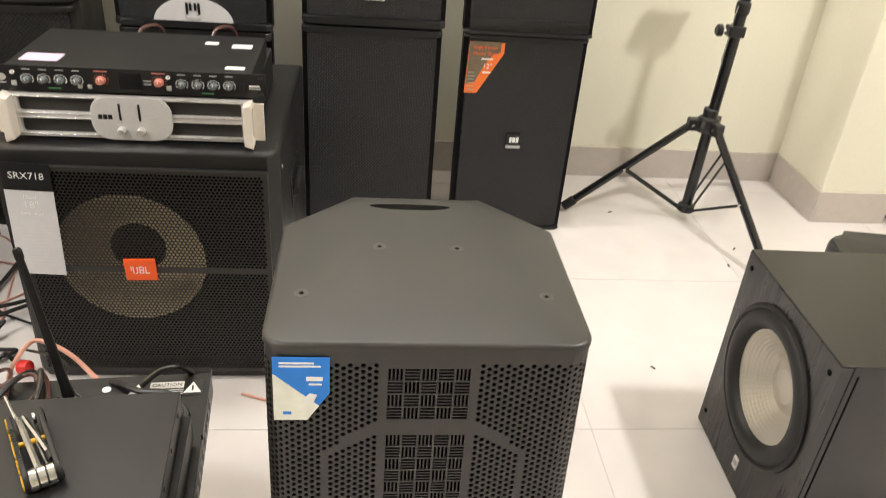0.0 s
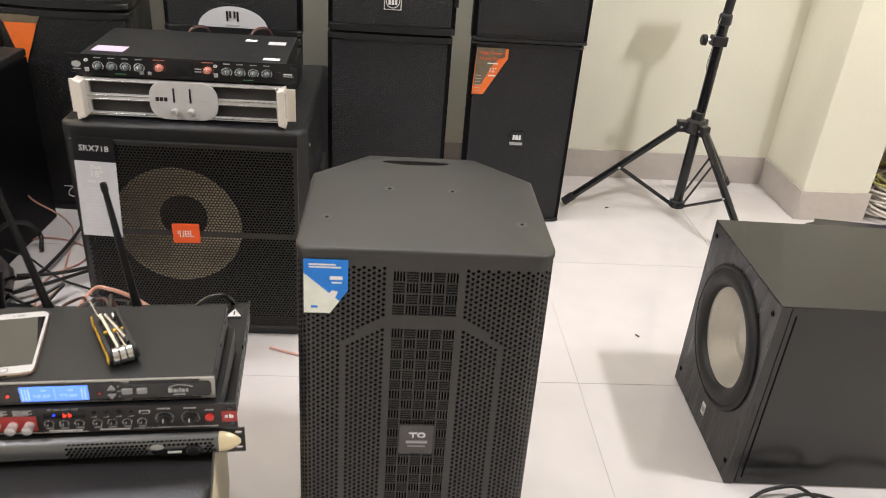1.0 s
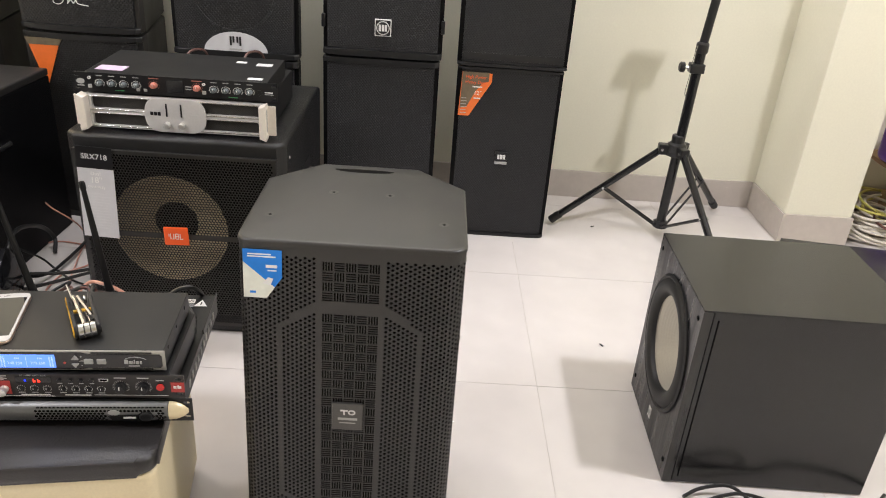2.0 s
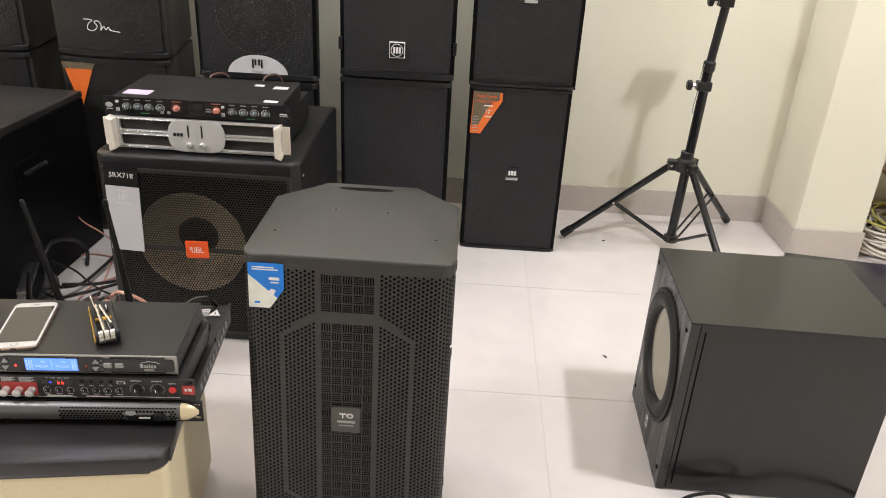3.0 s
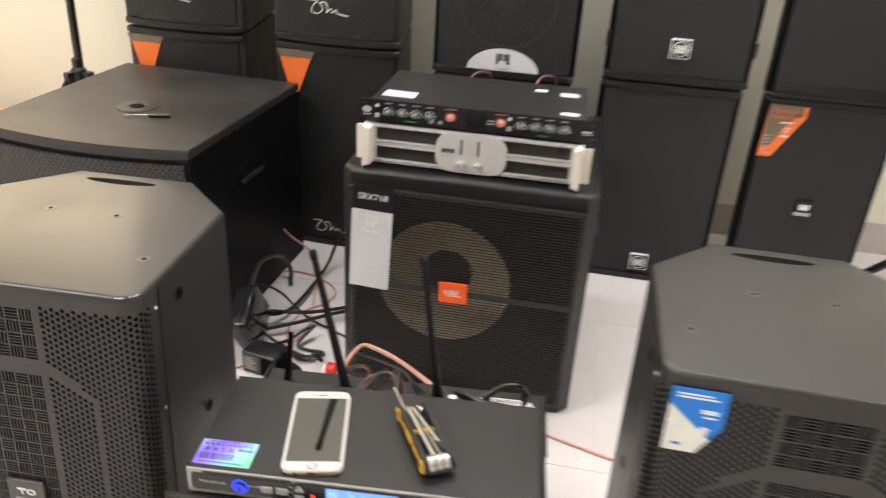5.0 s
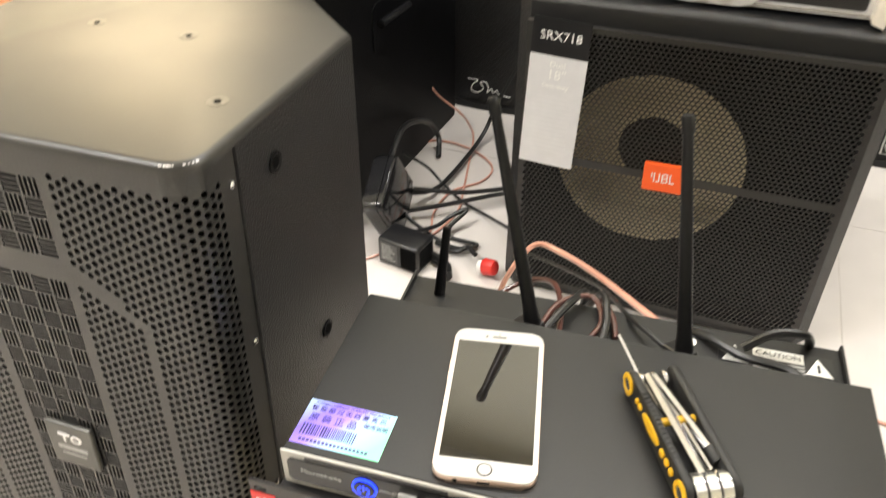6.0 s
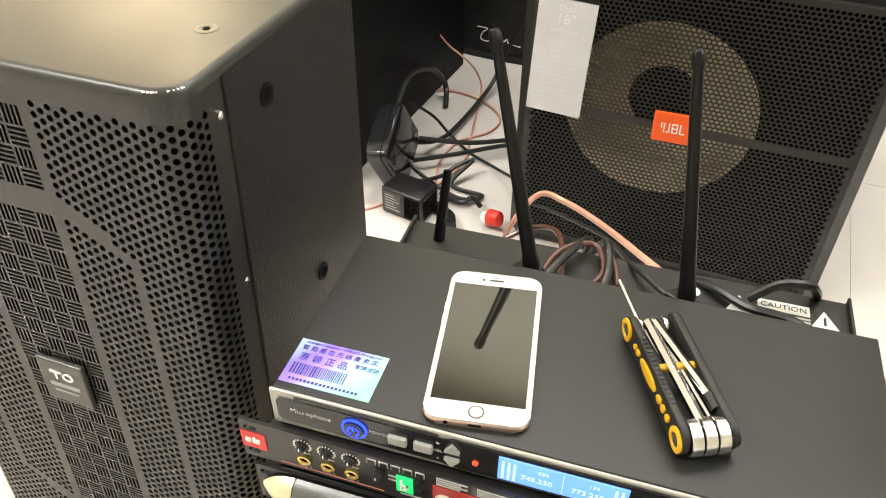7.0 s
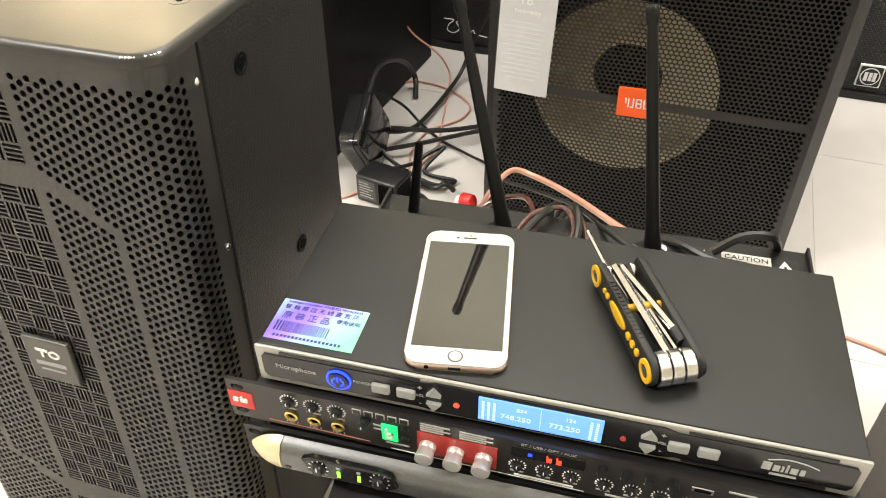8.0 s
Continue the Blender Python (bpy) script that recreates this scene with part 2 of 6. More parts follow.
def box(x0, x1, y0, y1, z0, z1, bevel=0.0, seg=2, bm=None):
    own = bmesh.new()
    bmesh.ops.create_cube(own, size=1.0)
    for v in own.verts:
        v.co = Vector(((x0 + x1) / 2 + v.co.x * (x1 - x0), (y0 + y1) / 2 + v.co.y * (y1 - y0), (z0 + z1) / 2 + v.co.z * (z1 - z0)))
    if bevel:
        bmesh.ops.bevel(own, geom=own.edges[:], offset=bevel, segments=seg, profile=0.5, affect="EDGES")
    return merge(bm, own)


def merge(bm, own):
    if bm is None:
        return own
    tmp = bpy.data.meshes.new("tmp")
    own.to_mesh(tmp)
    own.free()
    bm.from_mesh(tmp)
    bpy.data.meshes.remove(tmp)
    return bm


def prism(pts, z0, z1, bevel=0.0, seg=2, bm=None):
    """An upright prism over a plan outline."""
    own = bmesh.new()
    low = [own.verts.new((x, y, z0)) for x, y in pts]
    top = [own.verts.new((x, y, z1)) for x, y in pts]
    own.faces.new(low[::-1])
    own.faces.new(top)
    n = len(pts)
    for i in range(n):
        own.faces.new((low[i], low[(i + 1) % n], top[(i + 1) % n], top[i]))
    if bevel:
        es = [e for e in own.edges if abs(e.verts[0].co.z - e.verts[1].co.z) < 1e-6]
        bmesh.ops.bevel(own, geom=es, offset=bevel, segments=seg, profile=0.5, affect="EDGES")
    return merge(bm, own)


def plate(pts, depth, y=0.0, bevel=0.0, bm=None):
    """A flat upright plate: outline in x and z, its front at y, its back depth behind."""
    own = prism(pts, 0, depth, bevel)
    for v in own.verts:
        v.co = Vector((v.co.x, y + v.co.z, v.co.y))
    return merge(bm, own)


def rod(p0, p1, r0, r1=None, seg=16, bm=None, bevel=0.0):
    p0, p1 = Vector(p0), Vector(p1)
    r1 = r0 if r1 is None else r1
    own = bmesh.new()
    d = p1 - p0
    bmesh.ops.create_cone(own, cap_ends=True, segments=seg, radius1=r0, radius2=r1, depth=d.length)
    if bevel:
        es = [e for e in own.edges if abs(e.verts[0].co.z - e.verts[1].co.z) < 1e-6]
        bmesh.ops.bevel(own, geom=es, offset=bevel, segments=2, profile=0.5, affect="EDGES")
    m = Matrix.Translation((p0 + p1) / 2) @ d.to_track_quat("Z", "Y").to_matrix().to_4x4()
    bmesh.ops.transform(own, matrix=m, verts=own.verts)
    return merge(bm, own)


def lathe(profile, seg=32, axis="z", bm=None, caps=(True, True)):
    """A turned form: profile rows of (radius, height)."""
    own = bmesh.new()
    rings = []
    for r, h in profile:
        rings.append([own.verts.new((r * math.cos(2 * math.pi * i / seg), r * math.sin(2 * math.pi * i / seg), h)) for i in range(seg)])
    for a, b in zip(rings, rings[1:]):
        for i in range(seg):
            own.faces.new((a[i], a[(i + 1) % seg], b[(i + 1) % seg], b[i]))
    for ring, cap in ((rings[0][::-1], caps[0]), (rings[-1], caps[1])):
        if cap:
            own.faces.new(ring)
    if axis == "y":
        bmesh.ops.transform(own, matrix=pose(0, 0, 0, 90), verts=own.verts)
    if axis == "x":
        bmesh.ops.transform(own, matrix=pose(0, 0, 0, 0, -90), verts=own.verts)
    return merge(bm, own)


def moved(bm, m):
    bmesh.ops.transform(bm, matrix=m, verts=bm.verts)
    return bm


def cut(ob, cutter):
    """Cuts a form out of a mesh and keeps the plain result."""
    me = bpy.data.meshes.new("cutter")
    bmesh.ops.recalc_face_normals(cutter, faces=cutter.faces)
    cutter.to_mesh(me)
    cutter.free()
    tool = new("cutter", me)
    tool.matrix_world = ob.matrix_world.copy() if not ob.parent else ob.parent.matrix_world.copy()
    mod = ob.modifiers.new("cut", "BOOLEAN")
    mod.operation, mod.object, mod.solver = "DIFFERENCE", tool, "EXACT"
    bpy.context.view_layer.update()
    made = bpy.data.meshes.new_from_object(ob.evaluated_get(bpy.context.evaluated_depsgraph_get()))
    ob.modifiers.clear()
    ob.data = made
    bpy.data.objects.remove(tool)
    bpy.data.meshes.remove(me)


def smooth_line(pts, per=8):
    pts = [Vector(p) for p in pts]
    ext = [pts[0] * 2 - pts[1], *pts, pts[-1] * 2 - pts[-2]]
    out = []
    for i in range(1, len(ext) - 2):
        a, b, c, d = ext[i - 1:i + 3]
        for k in range(per):
            t = k / per
            out.append(0.5 * (2 * b + (c - a) * t + (2 * a - 5 * b + 4 * c - d) * t * t + (3 * b - a - 3 * c + d) * t ** 3))
    out.append(pts[-1])
    return out


def tube(pts, r, seg=8, per=8, bm=None):
    """A cable along a smooth line."""
    line = smooth_line(pts, per)
    own = bmesh.new()
    up = Vector((0.13, 0.31, 0.94))
    rings = []
    for i, p in enumerate(line):
        d = (line[min(i + 1, len(line) - 1)] - line[max(i - 1, 0)]).normalized()
        side = d.cross(up)
        if side.length < 0.05:
            side = d.cross(Vector((1, 0, 0)))
        side.normalize()
        up = side.cross(d).normalized()
        rings.append([own.verts.new(p + r * (math.cos(2 * math.pi * k / seg) * side + math.sin(2 * math.pi * k / seg) * up)) for k in range(seg)])
    for a, b in zip(rings, rings[1:]):
        for k in range(seg):
            own.faces.new((a[k], a[(k + 1) % seg], b[(k + 1) % seg], b[k]))
    own.faces.new(rings[0][::-1])
    own.faces.new(rings[-1])
    return merge(bm, own)


def rounded(x0, x1, y0, y1, r, seg=5):
    pts = []
    for cx, cy, a in ((x1 - r, y1 - r, 0), (x0 + r, y1 - r, 90), (x0 + r, y0 + r, 180), (x1 - r, y0 + r, 270)):
        for k in range(seg + 1):
            t = radians(a + 90 * k / seg)
            pts.append((cx + r * math.cos(t), cy + r * math.sin(t)))
    return pts


def ngon(cx, cy, r, n=8, turn=0.0, sx=1.0, sy=1.0):
    return [(cx + sx * r * math.cos(turn + 2 * math.pi * i / n), cy + sy * r * math.sin(turn + 2 * math.pi * i / n)) for i in range(n)]


def punched(outline, holes, extra=()):
    """A flat sheet (u, v) with holes cut through: vertices and triangles."""
    from mathutils.geometry import delaunay_2d_cdt
    verts, faces = [], []
    for poly in (outline, *holes):
        faces.append(list(range(len(verts), len(verts) + len(poly))))
        verts += [Vector(p) for p in poly]
    verts += [Vector(p) for p in extra]
    edges = [(f[i], f[(i + 1) % len(f)]) for f in faces for i in range(len(f))]
    vs, _, fs, _, _, of = delaunay_2d_cdt(verts, edges, faces, 0, 1e-6)
    keep = [f for f, src in zip(fs, of) if 0 in src and len(src) == 1]
    return vs, keep


def lettering(name, words, size, m, material, parent, align="CENTER", label=""):
    cu = bpy.data.curves.new(name, "FONT")
    cu.body, cu.size, cu.align_x, cu.align_y = words, size, align, "CENTER"
    cu.extrude, cu.resolution_u = 0.00015, 2
    tmp = bpy.data.objects.new("tmp", cu)
    me = bpy.data.meshes.new_from_object(tmp)
    bpy.data.objects.remove(tmp)
    bpy.data.curves.remove(cu)
    me.name = name
    me.materials.clear()
    me.materials.append(material)
    ob = new(name, me)
    ob.parent = parent
    ob.matrix_local = m
    return tagged(ob, label)


def on_front(x, y, z, turn=0.0):
    """A pose for flat writing on a face that looks towards -y."""
    return pose(x, y, z, 90, 0, 0) @ pose(0, 0, 0, 0, 0, turn)


def on_top(x, y, z, turn=0.0):
    return pose(x, y, z, 0, 0, turn)


# ---- the room ----
X0, X1, Y0, Y1, H = -2.75, 2.75, -5.0, 2.622, 3.0


def structure(name, bm, material, label, category):
    return tagged(part(name, bm, material), label, category, kind="structure")


floor = structure("floor", box(X0 - 0.15, X1 + 0.15, Y0 - 0.15, Y1 + 0.15, -0.12, -0.0012), GROUT, "polished cream porcelain tile floor with fine grey joints", "floor")
structure("wall_north", box(X0 - 0.15, X1 + 0.15, Y1, Y1 + 0.15, -0.12, H), WALL, "pale cream yellow painted plaster wall", "wall")
structure("wall_south", box(X0 - 0.15, X1 + 0.15, Y0 - 0.15, Y0, -0.12, H), WALL, "pale cream yellow painted plaster wall", "wall")
structure("wall_east", box(X1, X1 + 0.15, Y0, Y1, -0.12, H), WALL, "pale cream yellow painted plaster wall", "wall")
structure("wall_west", box(X0 - 0.15, X0, Y0, Y1, -0.12, H), WALL_LEFT, "pale off-white painted plaster wall", "wall")
structure("ceiling", box(X0 - 0.15, X1 + 0.15, Y0 - 0.15, Y1 + 0.15, H, H + 0.12), CEIL, "plain white painted ceiling", "ceiling")
PX, PY, PW = 1.668, 2.306, 0.25
structure("pillar", box(PX, PX + PW, PY, Y1, 0, H, 0.004), WALL, "square cream painted pillar against the wall", "pillar")
SK = 0.113
structure("baseboard_north", box(X0, PX - 0.008, Y1 - 0.008, Y1, 0, SK, 0.0015), SKIRT, "glossy taupe tile skirting along the wall", "baseboard")
bm = box(PX - 0.008, PX, PY - 0.008, Y1 - 0.008, 0, SK, 0.0015)
box(PX, PX + PW + 0.006, PY - 0.008, PY, 0, SK, 0.0015, bm=bm)
structure("baseboard_pillar", bm, SKIRT, "glossy taupe tile skirting round the pillar", "baseboard")
structure("baseboard_east", box(PX + PW + 0.006, X1, Y1 - 0.008, Y1, 0, SK, 0.0015), SKIRT, "glossy taupe tile skirting along the wall", "baseboard")


# ---- large loudspeaker with a punched wrap-round grille (built once, copied) ----
def punched_speaker():
    """Front at y = 0, centred on x, standing on z = 0."""
    W, D, HT, R = 0.362, 0.345, 0.65, 0.028
    hw = W / 2
    t = thing("loudspeaker", pose(0, 0, 0), "charcoal ten-inch loudspeaker with punched steel grille and handle slot", "loudspeaker", "punched grille loudspeakers")
    back = [(hw, 0.255), (0.092, D), (-0.092, D), (-hw, 0.255)]
    arc = [(hw - R + R * math.sin(radians(a)), R - R * math.cos(radians(a))) for a in range(0, 91, 15)]
    front = [(-x, y) for x, y in arc[::-1]] + arc
    body = [(-hw, 0.0535), (-hw + 0.0045, 0.0525), (-hw + 0.0045, 0.036), (-hw + 0.012, 0.022), (hw - 0.012, 0.022), (hw - 0.0045, 0.036), (hw - 0.0045, 0.0525), (hw, 0.0535)] + back
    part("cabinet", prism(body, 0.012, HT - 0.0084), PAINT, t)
    # top panel with a slot for the hand cut into its rear
    slot = [(-0.011 + 0.057 * math.cos(a), 0.318 - 0.012 * abs(math.sin(a)) if math.sin(a) < 0 else 0.318 + 0.006 * math.sin(a)) for a in [2 * math.pi * k / 20 for k in range(20)]]
    vs, fs = punched(front + back, [slot])
    bm = bmesh.new()
    tv = [bm.verts.new((v.x, v.y, HT)) for v in vs]
    for f in fs:
        bm.faces.new([tv[i] for i in f])
    bmesh.ops.recalc_face_normals(bm, faces=bm.faces)
    if bm.faces[0].normal.z < 0:
        bmesh.ops.reverse_faces(bm, faces=bm.faces)
    rim = front + back
    slab = prism(rim, HT - 0.0090, HT, 0.0)
    top_faces = [f for f in slab.faces if f.normal.z > 0.9 or len(f.verts) == len(rim)]
    bmesh.ops.delete(slab, geom=top_faces, context="FACES_ONLY")
    merge(bm, slab)
    bmesh.ops.remove_doubles(bm, verts=bm.verts, dist=0.0008)
    # sink the slot walls
    edge = [e for e in bm.edges if e.is_boundary and all(abs(v.co.x + 0.011) < 0.062 and 0.30 < v.co.y < 0.33 for v in e.verts)]
    ext = bmesh.ops.extrude_edge_only(bm, edges=edge)
    for v in [g for g in ext["geom"] if isinstance(g, bmesh.types.BMVert)]:
        v.co.z -= 0.05
    rim_e = [e for e in bm.edges if all(v.co.z > HT - 0.002 for v in e.verts) and len(e.link_faces) == 2
             and any(f.normal.z < 0.5 for f in e.link_faces) and not all(abs(v.co.x + 0.011) < 0.062 and 0.30 < v.co.y < 0.33 for v in e.verts)]
    bmesh.ops.bevel(bm, geom=rim_e, offset=0.0055, segments=4, profile=0.5, affect="EDGES")
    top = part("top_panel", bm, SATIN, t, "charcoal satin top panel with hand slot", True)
    part("slot_bottom", box(-0.072, 0.05, 0.3, 0.33, HT - 0.056, HT - 0.05), DARK, top)
    part("bottom_panel", prism(front + back, 0.0, 0.0125, 0.004), PAINT, t)
    for x, y in ((-0.1445, 0.095), (0.1425, 0.095), (-0.0545, 0.204), (0.0455, 0.203)):
        s = part("socket", lathe([(0.0088, HT - 0.001), (0.0086, HT + 0.0003), (0.0064, HT + 0.0004), (0.0040, HT + 0.0002), (0.0036, HT - 0.0006), (0.0001, HT - 0.0006)], 20), SOCKET, top, "countersunk grey steel socket")
        s.location = (x, y, 0)
        part("bore", rod((0, 0, HT - 0.001), (0, 0, HT + 0.0004), 0.0026, seg=12), DARK, s)
    # grille: flat front, bent round both corners
    flat = hw - R
    arcl = R * math.pi / 2
    half = flat + arcl + 0.0235
    z0, z1 = 0.0135, HT - 0.0098

    def bend(u, z):
        s, a = (1 if u >= 0 else -1), abs(u)
        if a <= flat:
            return (u, 0.0015, z)
        if a <= flat + arcl:
            ang = (a - flat) / R
            return (s * (flat + (R - 0.0015) * math.sin(ang)), R - (R - 0.0015) * math.cos(ang), z)
        return (s * (hw - 0.0015), R + a - flat - arcl, z)

    holes = []
    p, r = 0.0081, 0.0028
    for i in range(21):
        a = 0.0580 + i * 0.0070
        if a > flat + arcl + 0.003:
            break
        for j in range(int((z1 - z0) / p) + 1):
            z = z1 - 0.0177 - (j + 0.5 * (i % 2)) * p
            if z < z0 + 0.01:
                break
            if i == 8 and 0.168 < z < 0.503:
                continue
            edge_z = 0.5405 - (a - 0.055) * 0.68
            low_z = 0.1295 + (a - 0.055) * 0.68
            if i < 9 and (abs(z - edge_z) < 0.0066 or abs(z - low_z) < 0.0066):
                continue
            holes += [ngon(a, z, r, 8, 0.39), ngon(-a, z, r, 8, 0.39)]
    # basket-weave slots in the middle strip: three fields, five cells wide
    c = 0.0185
    for top, rows in ((0.6195, 4), (0.5290, 22), (0.1170, 4)):
        h = 0.01745
        for row in range(rows):
            z = top - row * h
            for k in range(5):
                x = -2.5 * c + k * c
                for q in range(4):
                    if (row + k) % 2:
                        o = 0.0012 + q * 0.0041
                        quad = (x + 0.0010, x + c - 0.0010, z - o - 0.0026, z - o)
                    else:
                        o = 0.0014 + q * 0.0043
                        quad = (x + o, x + o + 0.0027, z - h + 0.0009, z - 0.0009)
                    holes.append([(quad[0], quad[2]), (quad[1], quad[2]), (quad[1], quad[3]), (quad[0], quad[3])])
    lines = [(s * (flat + arcl * k / 6), z0 + 0.002 + (z1 - z0 - 0.004) * q / 70) for s in (-1, 1) for k in (0, 6) for q in range(71)]
    turn = [flat + arcl * k / 8 for k in range(9)] + [half]
    outline = [(-u, z0) for u in turn[::-1]] + [(u, z0) for u in turn] + [(u, z1) for u in turn[::-1]] + [(-u, z1) for u in turn]
    vs, fs = punched(outline, holes, lines)
    g = part("grille", ([bend(v.x, v.y) for v in vs], [], [list(f) for f in fs]), GRILLE, t, "punched black steel grille with basket-weave strip")
    bm = bmesh.new()
    bm.from_mesh(g.data)
    bmesh.ops.recalc_face_normals(bm, faces=bm.faces)
    ring = [e for e in bm.edges if e.is_boundary]
    ext = bmesh.ops.extrude_edge_only(bm, edges=ring)
    for v in [e for e in ext["geom"] if isinstance(e, bmesh.types.BMVert)]:
        if abs(v.co.x) < flat:
            v.co.y += 0.0016
        else:
            v.co.x -= 0.0012 * (1 if v.co.x > 0 else -1)
            v.co.y += 0.0008
    bm.to_mesh(g.data)
    bm.free()
    foam = [(-hw + 0.0042, 0.034), (-hw + 0.012, 0.012), (-flat, 0.006), (flat, 0.006), (hw - 0.012, 0.012), (hw - 0.0042, 0.034), (hw - 0.0042, 0.051), (-hw + 0.0042, 0.051)]
    part("foam_backing", prism(foam, 0.0132, HT - 0.0095), FOAM, t)
    badge = part("badge", box(-0.0265, 0.0255, -0.004, 0.001, 0.3125, 0.3645, 0.0015), BADGE, t, "dark square badge with silver emblem")
    part("emblem_bar", box(-0.0125, 0.0005, -0.0050, -0.0038, 0.3505, 0.3530), SILVER, badge)
    part("emblem_bar", box(-0.0072, -0.0046, -0.0050, -0.0038, 0.3435, 0.3505), SILVER, badge)
    part("emblem_bar", moved(lathe([(0.0034, 0.0), (0.0034, 0.0008), (0.0058, 0.0008), (0.0058, 0.0)], 20, "y", caps=(False, False)), Matrix.Translation((0.0068, -0.0040, 0.3482)) @ Matrix.Diagonal((1.1, 1, 0.82, 1))), SILVER, badge)
    part("name_bar", box(-0.0165, 0.0165, -0.0045, -0.0038, 0.3330, 0.3375), BUTTON, badge)
    part("name_bar", box(-0.0135, 0.0135, -0.0045, -0.0038, 0.3265, 0.3283), BUTTON, badge)
    for s in (-1, 1):
        for y, z in ((0.103, 0.602), (0.160, 0.385), (0.13, 0.09)):
            part("side_socket", moved(lathe([(0.0092, -0.0005), (0.0090, 0.0012), (0.0066, 0.0014), (0.0052, 0.0004), (0.0001, 0.0003)], 18, "x"), pose(s * hw, y, z, 0, 0, 180 if s > 0 else 0)), MATTE, t, "black threaded side socket")
            part("bore", rod((s * (hw - 0.001), y, z), (s * (hw + 0.0009), y, z), 0.0050, seg=14), DARK, t)
        for z in (0.615, 0.471, 0.30, 0.12):
            part("screw", moved(lathe([(0.0034, -0.0005), (0.0034, 0.0012), (0.002, 0.0022), (0.0001, 0.0024)], 12, "x"), pose(s * (hw - 0.0012), 0.0445, z, 0, 0, 180 if s > 0 else 0)), STEEL, t)
    # the front rakes forward towards the floor
    for o in t.children_recursive:
        if o.type == "MESH" and o.location.length < 1e-6 and (o.parent is t or o.parent.location.length < 1e-6):
            for v in o.data.vertices:
                v.co.y -= 0.075 * (HT - v.co.z) * max(0.0, 1 - v.co.y / D)
    return t


td = punched_speaker()
td.matrix_world = pose(0.233, 0.765, 0)
td2 = copy_thing(td, pose(-0.728, 0.721, 0, 0, 0, 2.5) @ Matrix.Diagonal((1, 1, 1.0135, 1)))
# paint chipped off the lid's front corner
chips = bmesh.new()
rng = random.Random(5)
for a in (8, 16, 21, 27, 44, 52, 57, 63):
    q, da, r = 0.028 - 0.0021, rng.uniform(2.0, 4.5), rng.uniform(0.0008, 0.0013)
    p0, p1 = [Vector((0.181 - 0.028 + q * math.sin(radians(e)), 0.028 - q * math.cos(radians(e)), 0.65 - 0.0021)) for e in (a - da, a + da)]
    merge(chips, rod(p0, p1, r, r * 0.5, 6))
lid2 = [c for c in td2.children if c.name.startswith("top_panel")][0]
part("worn_chip", chips, SILVER, lid2, "bare metal showing where the edge is chipped")
tagged(td, "charcoal ten-inch loudspeaker with punched steel grille and blue sticker")
# sticker on the first one only
st = part("sticker", plate([(-0.168, 0.552), (-0.132, 0.552), (-0.1075, 0.588), (-0.1075, 0.634), (-0.168, 0.634)], 0.0006, -0.0006), BLUE, td, "blue and cream product sticker with one cut corner")
part("sticker_flash", plate([(-0.168, 0.552), (-0.132, 0.552), (-0.119, 0.571), (-0.168, 0.613)], 0.0004, -0.0011), PALEBLUE, st)
part("sticker_bar", box(-0.161, -0.124, -0.0012, -0.0004, 0.6255, 0.6275), WHITE, st)
part("sticker_bar", box(-0.161, -0.117, -0.0012, -0.0004, 0.6215, 0.6235), WHITE, st)
part("sticker_bar", box(-0.1325, -0.115, -0.0012, -0.0004, 0.604, 0.609), WHITE, st)
part("sticker_bar", box(-0.130, -0.116, -0.0012, -0.0004, 0.5985, 0.6005), WHITE, st)
part("sticker_mark", plate([(-0.138, 0.578), (-0.126, 0.574), (-0.121, 0.586), (-0.129, 0.588)], 0.0004, -0.0015), WHITE, st)
part("sticker_bar", box(-0.158, -0.149, -0.0016, -0.0008, 0.560, 0.5635), BLUE, st)
for o in (st, *st.children):
    for v in o.data.vertices:
        v.co.y -= 0.075 * (0.65 - v.co.z)


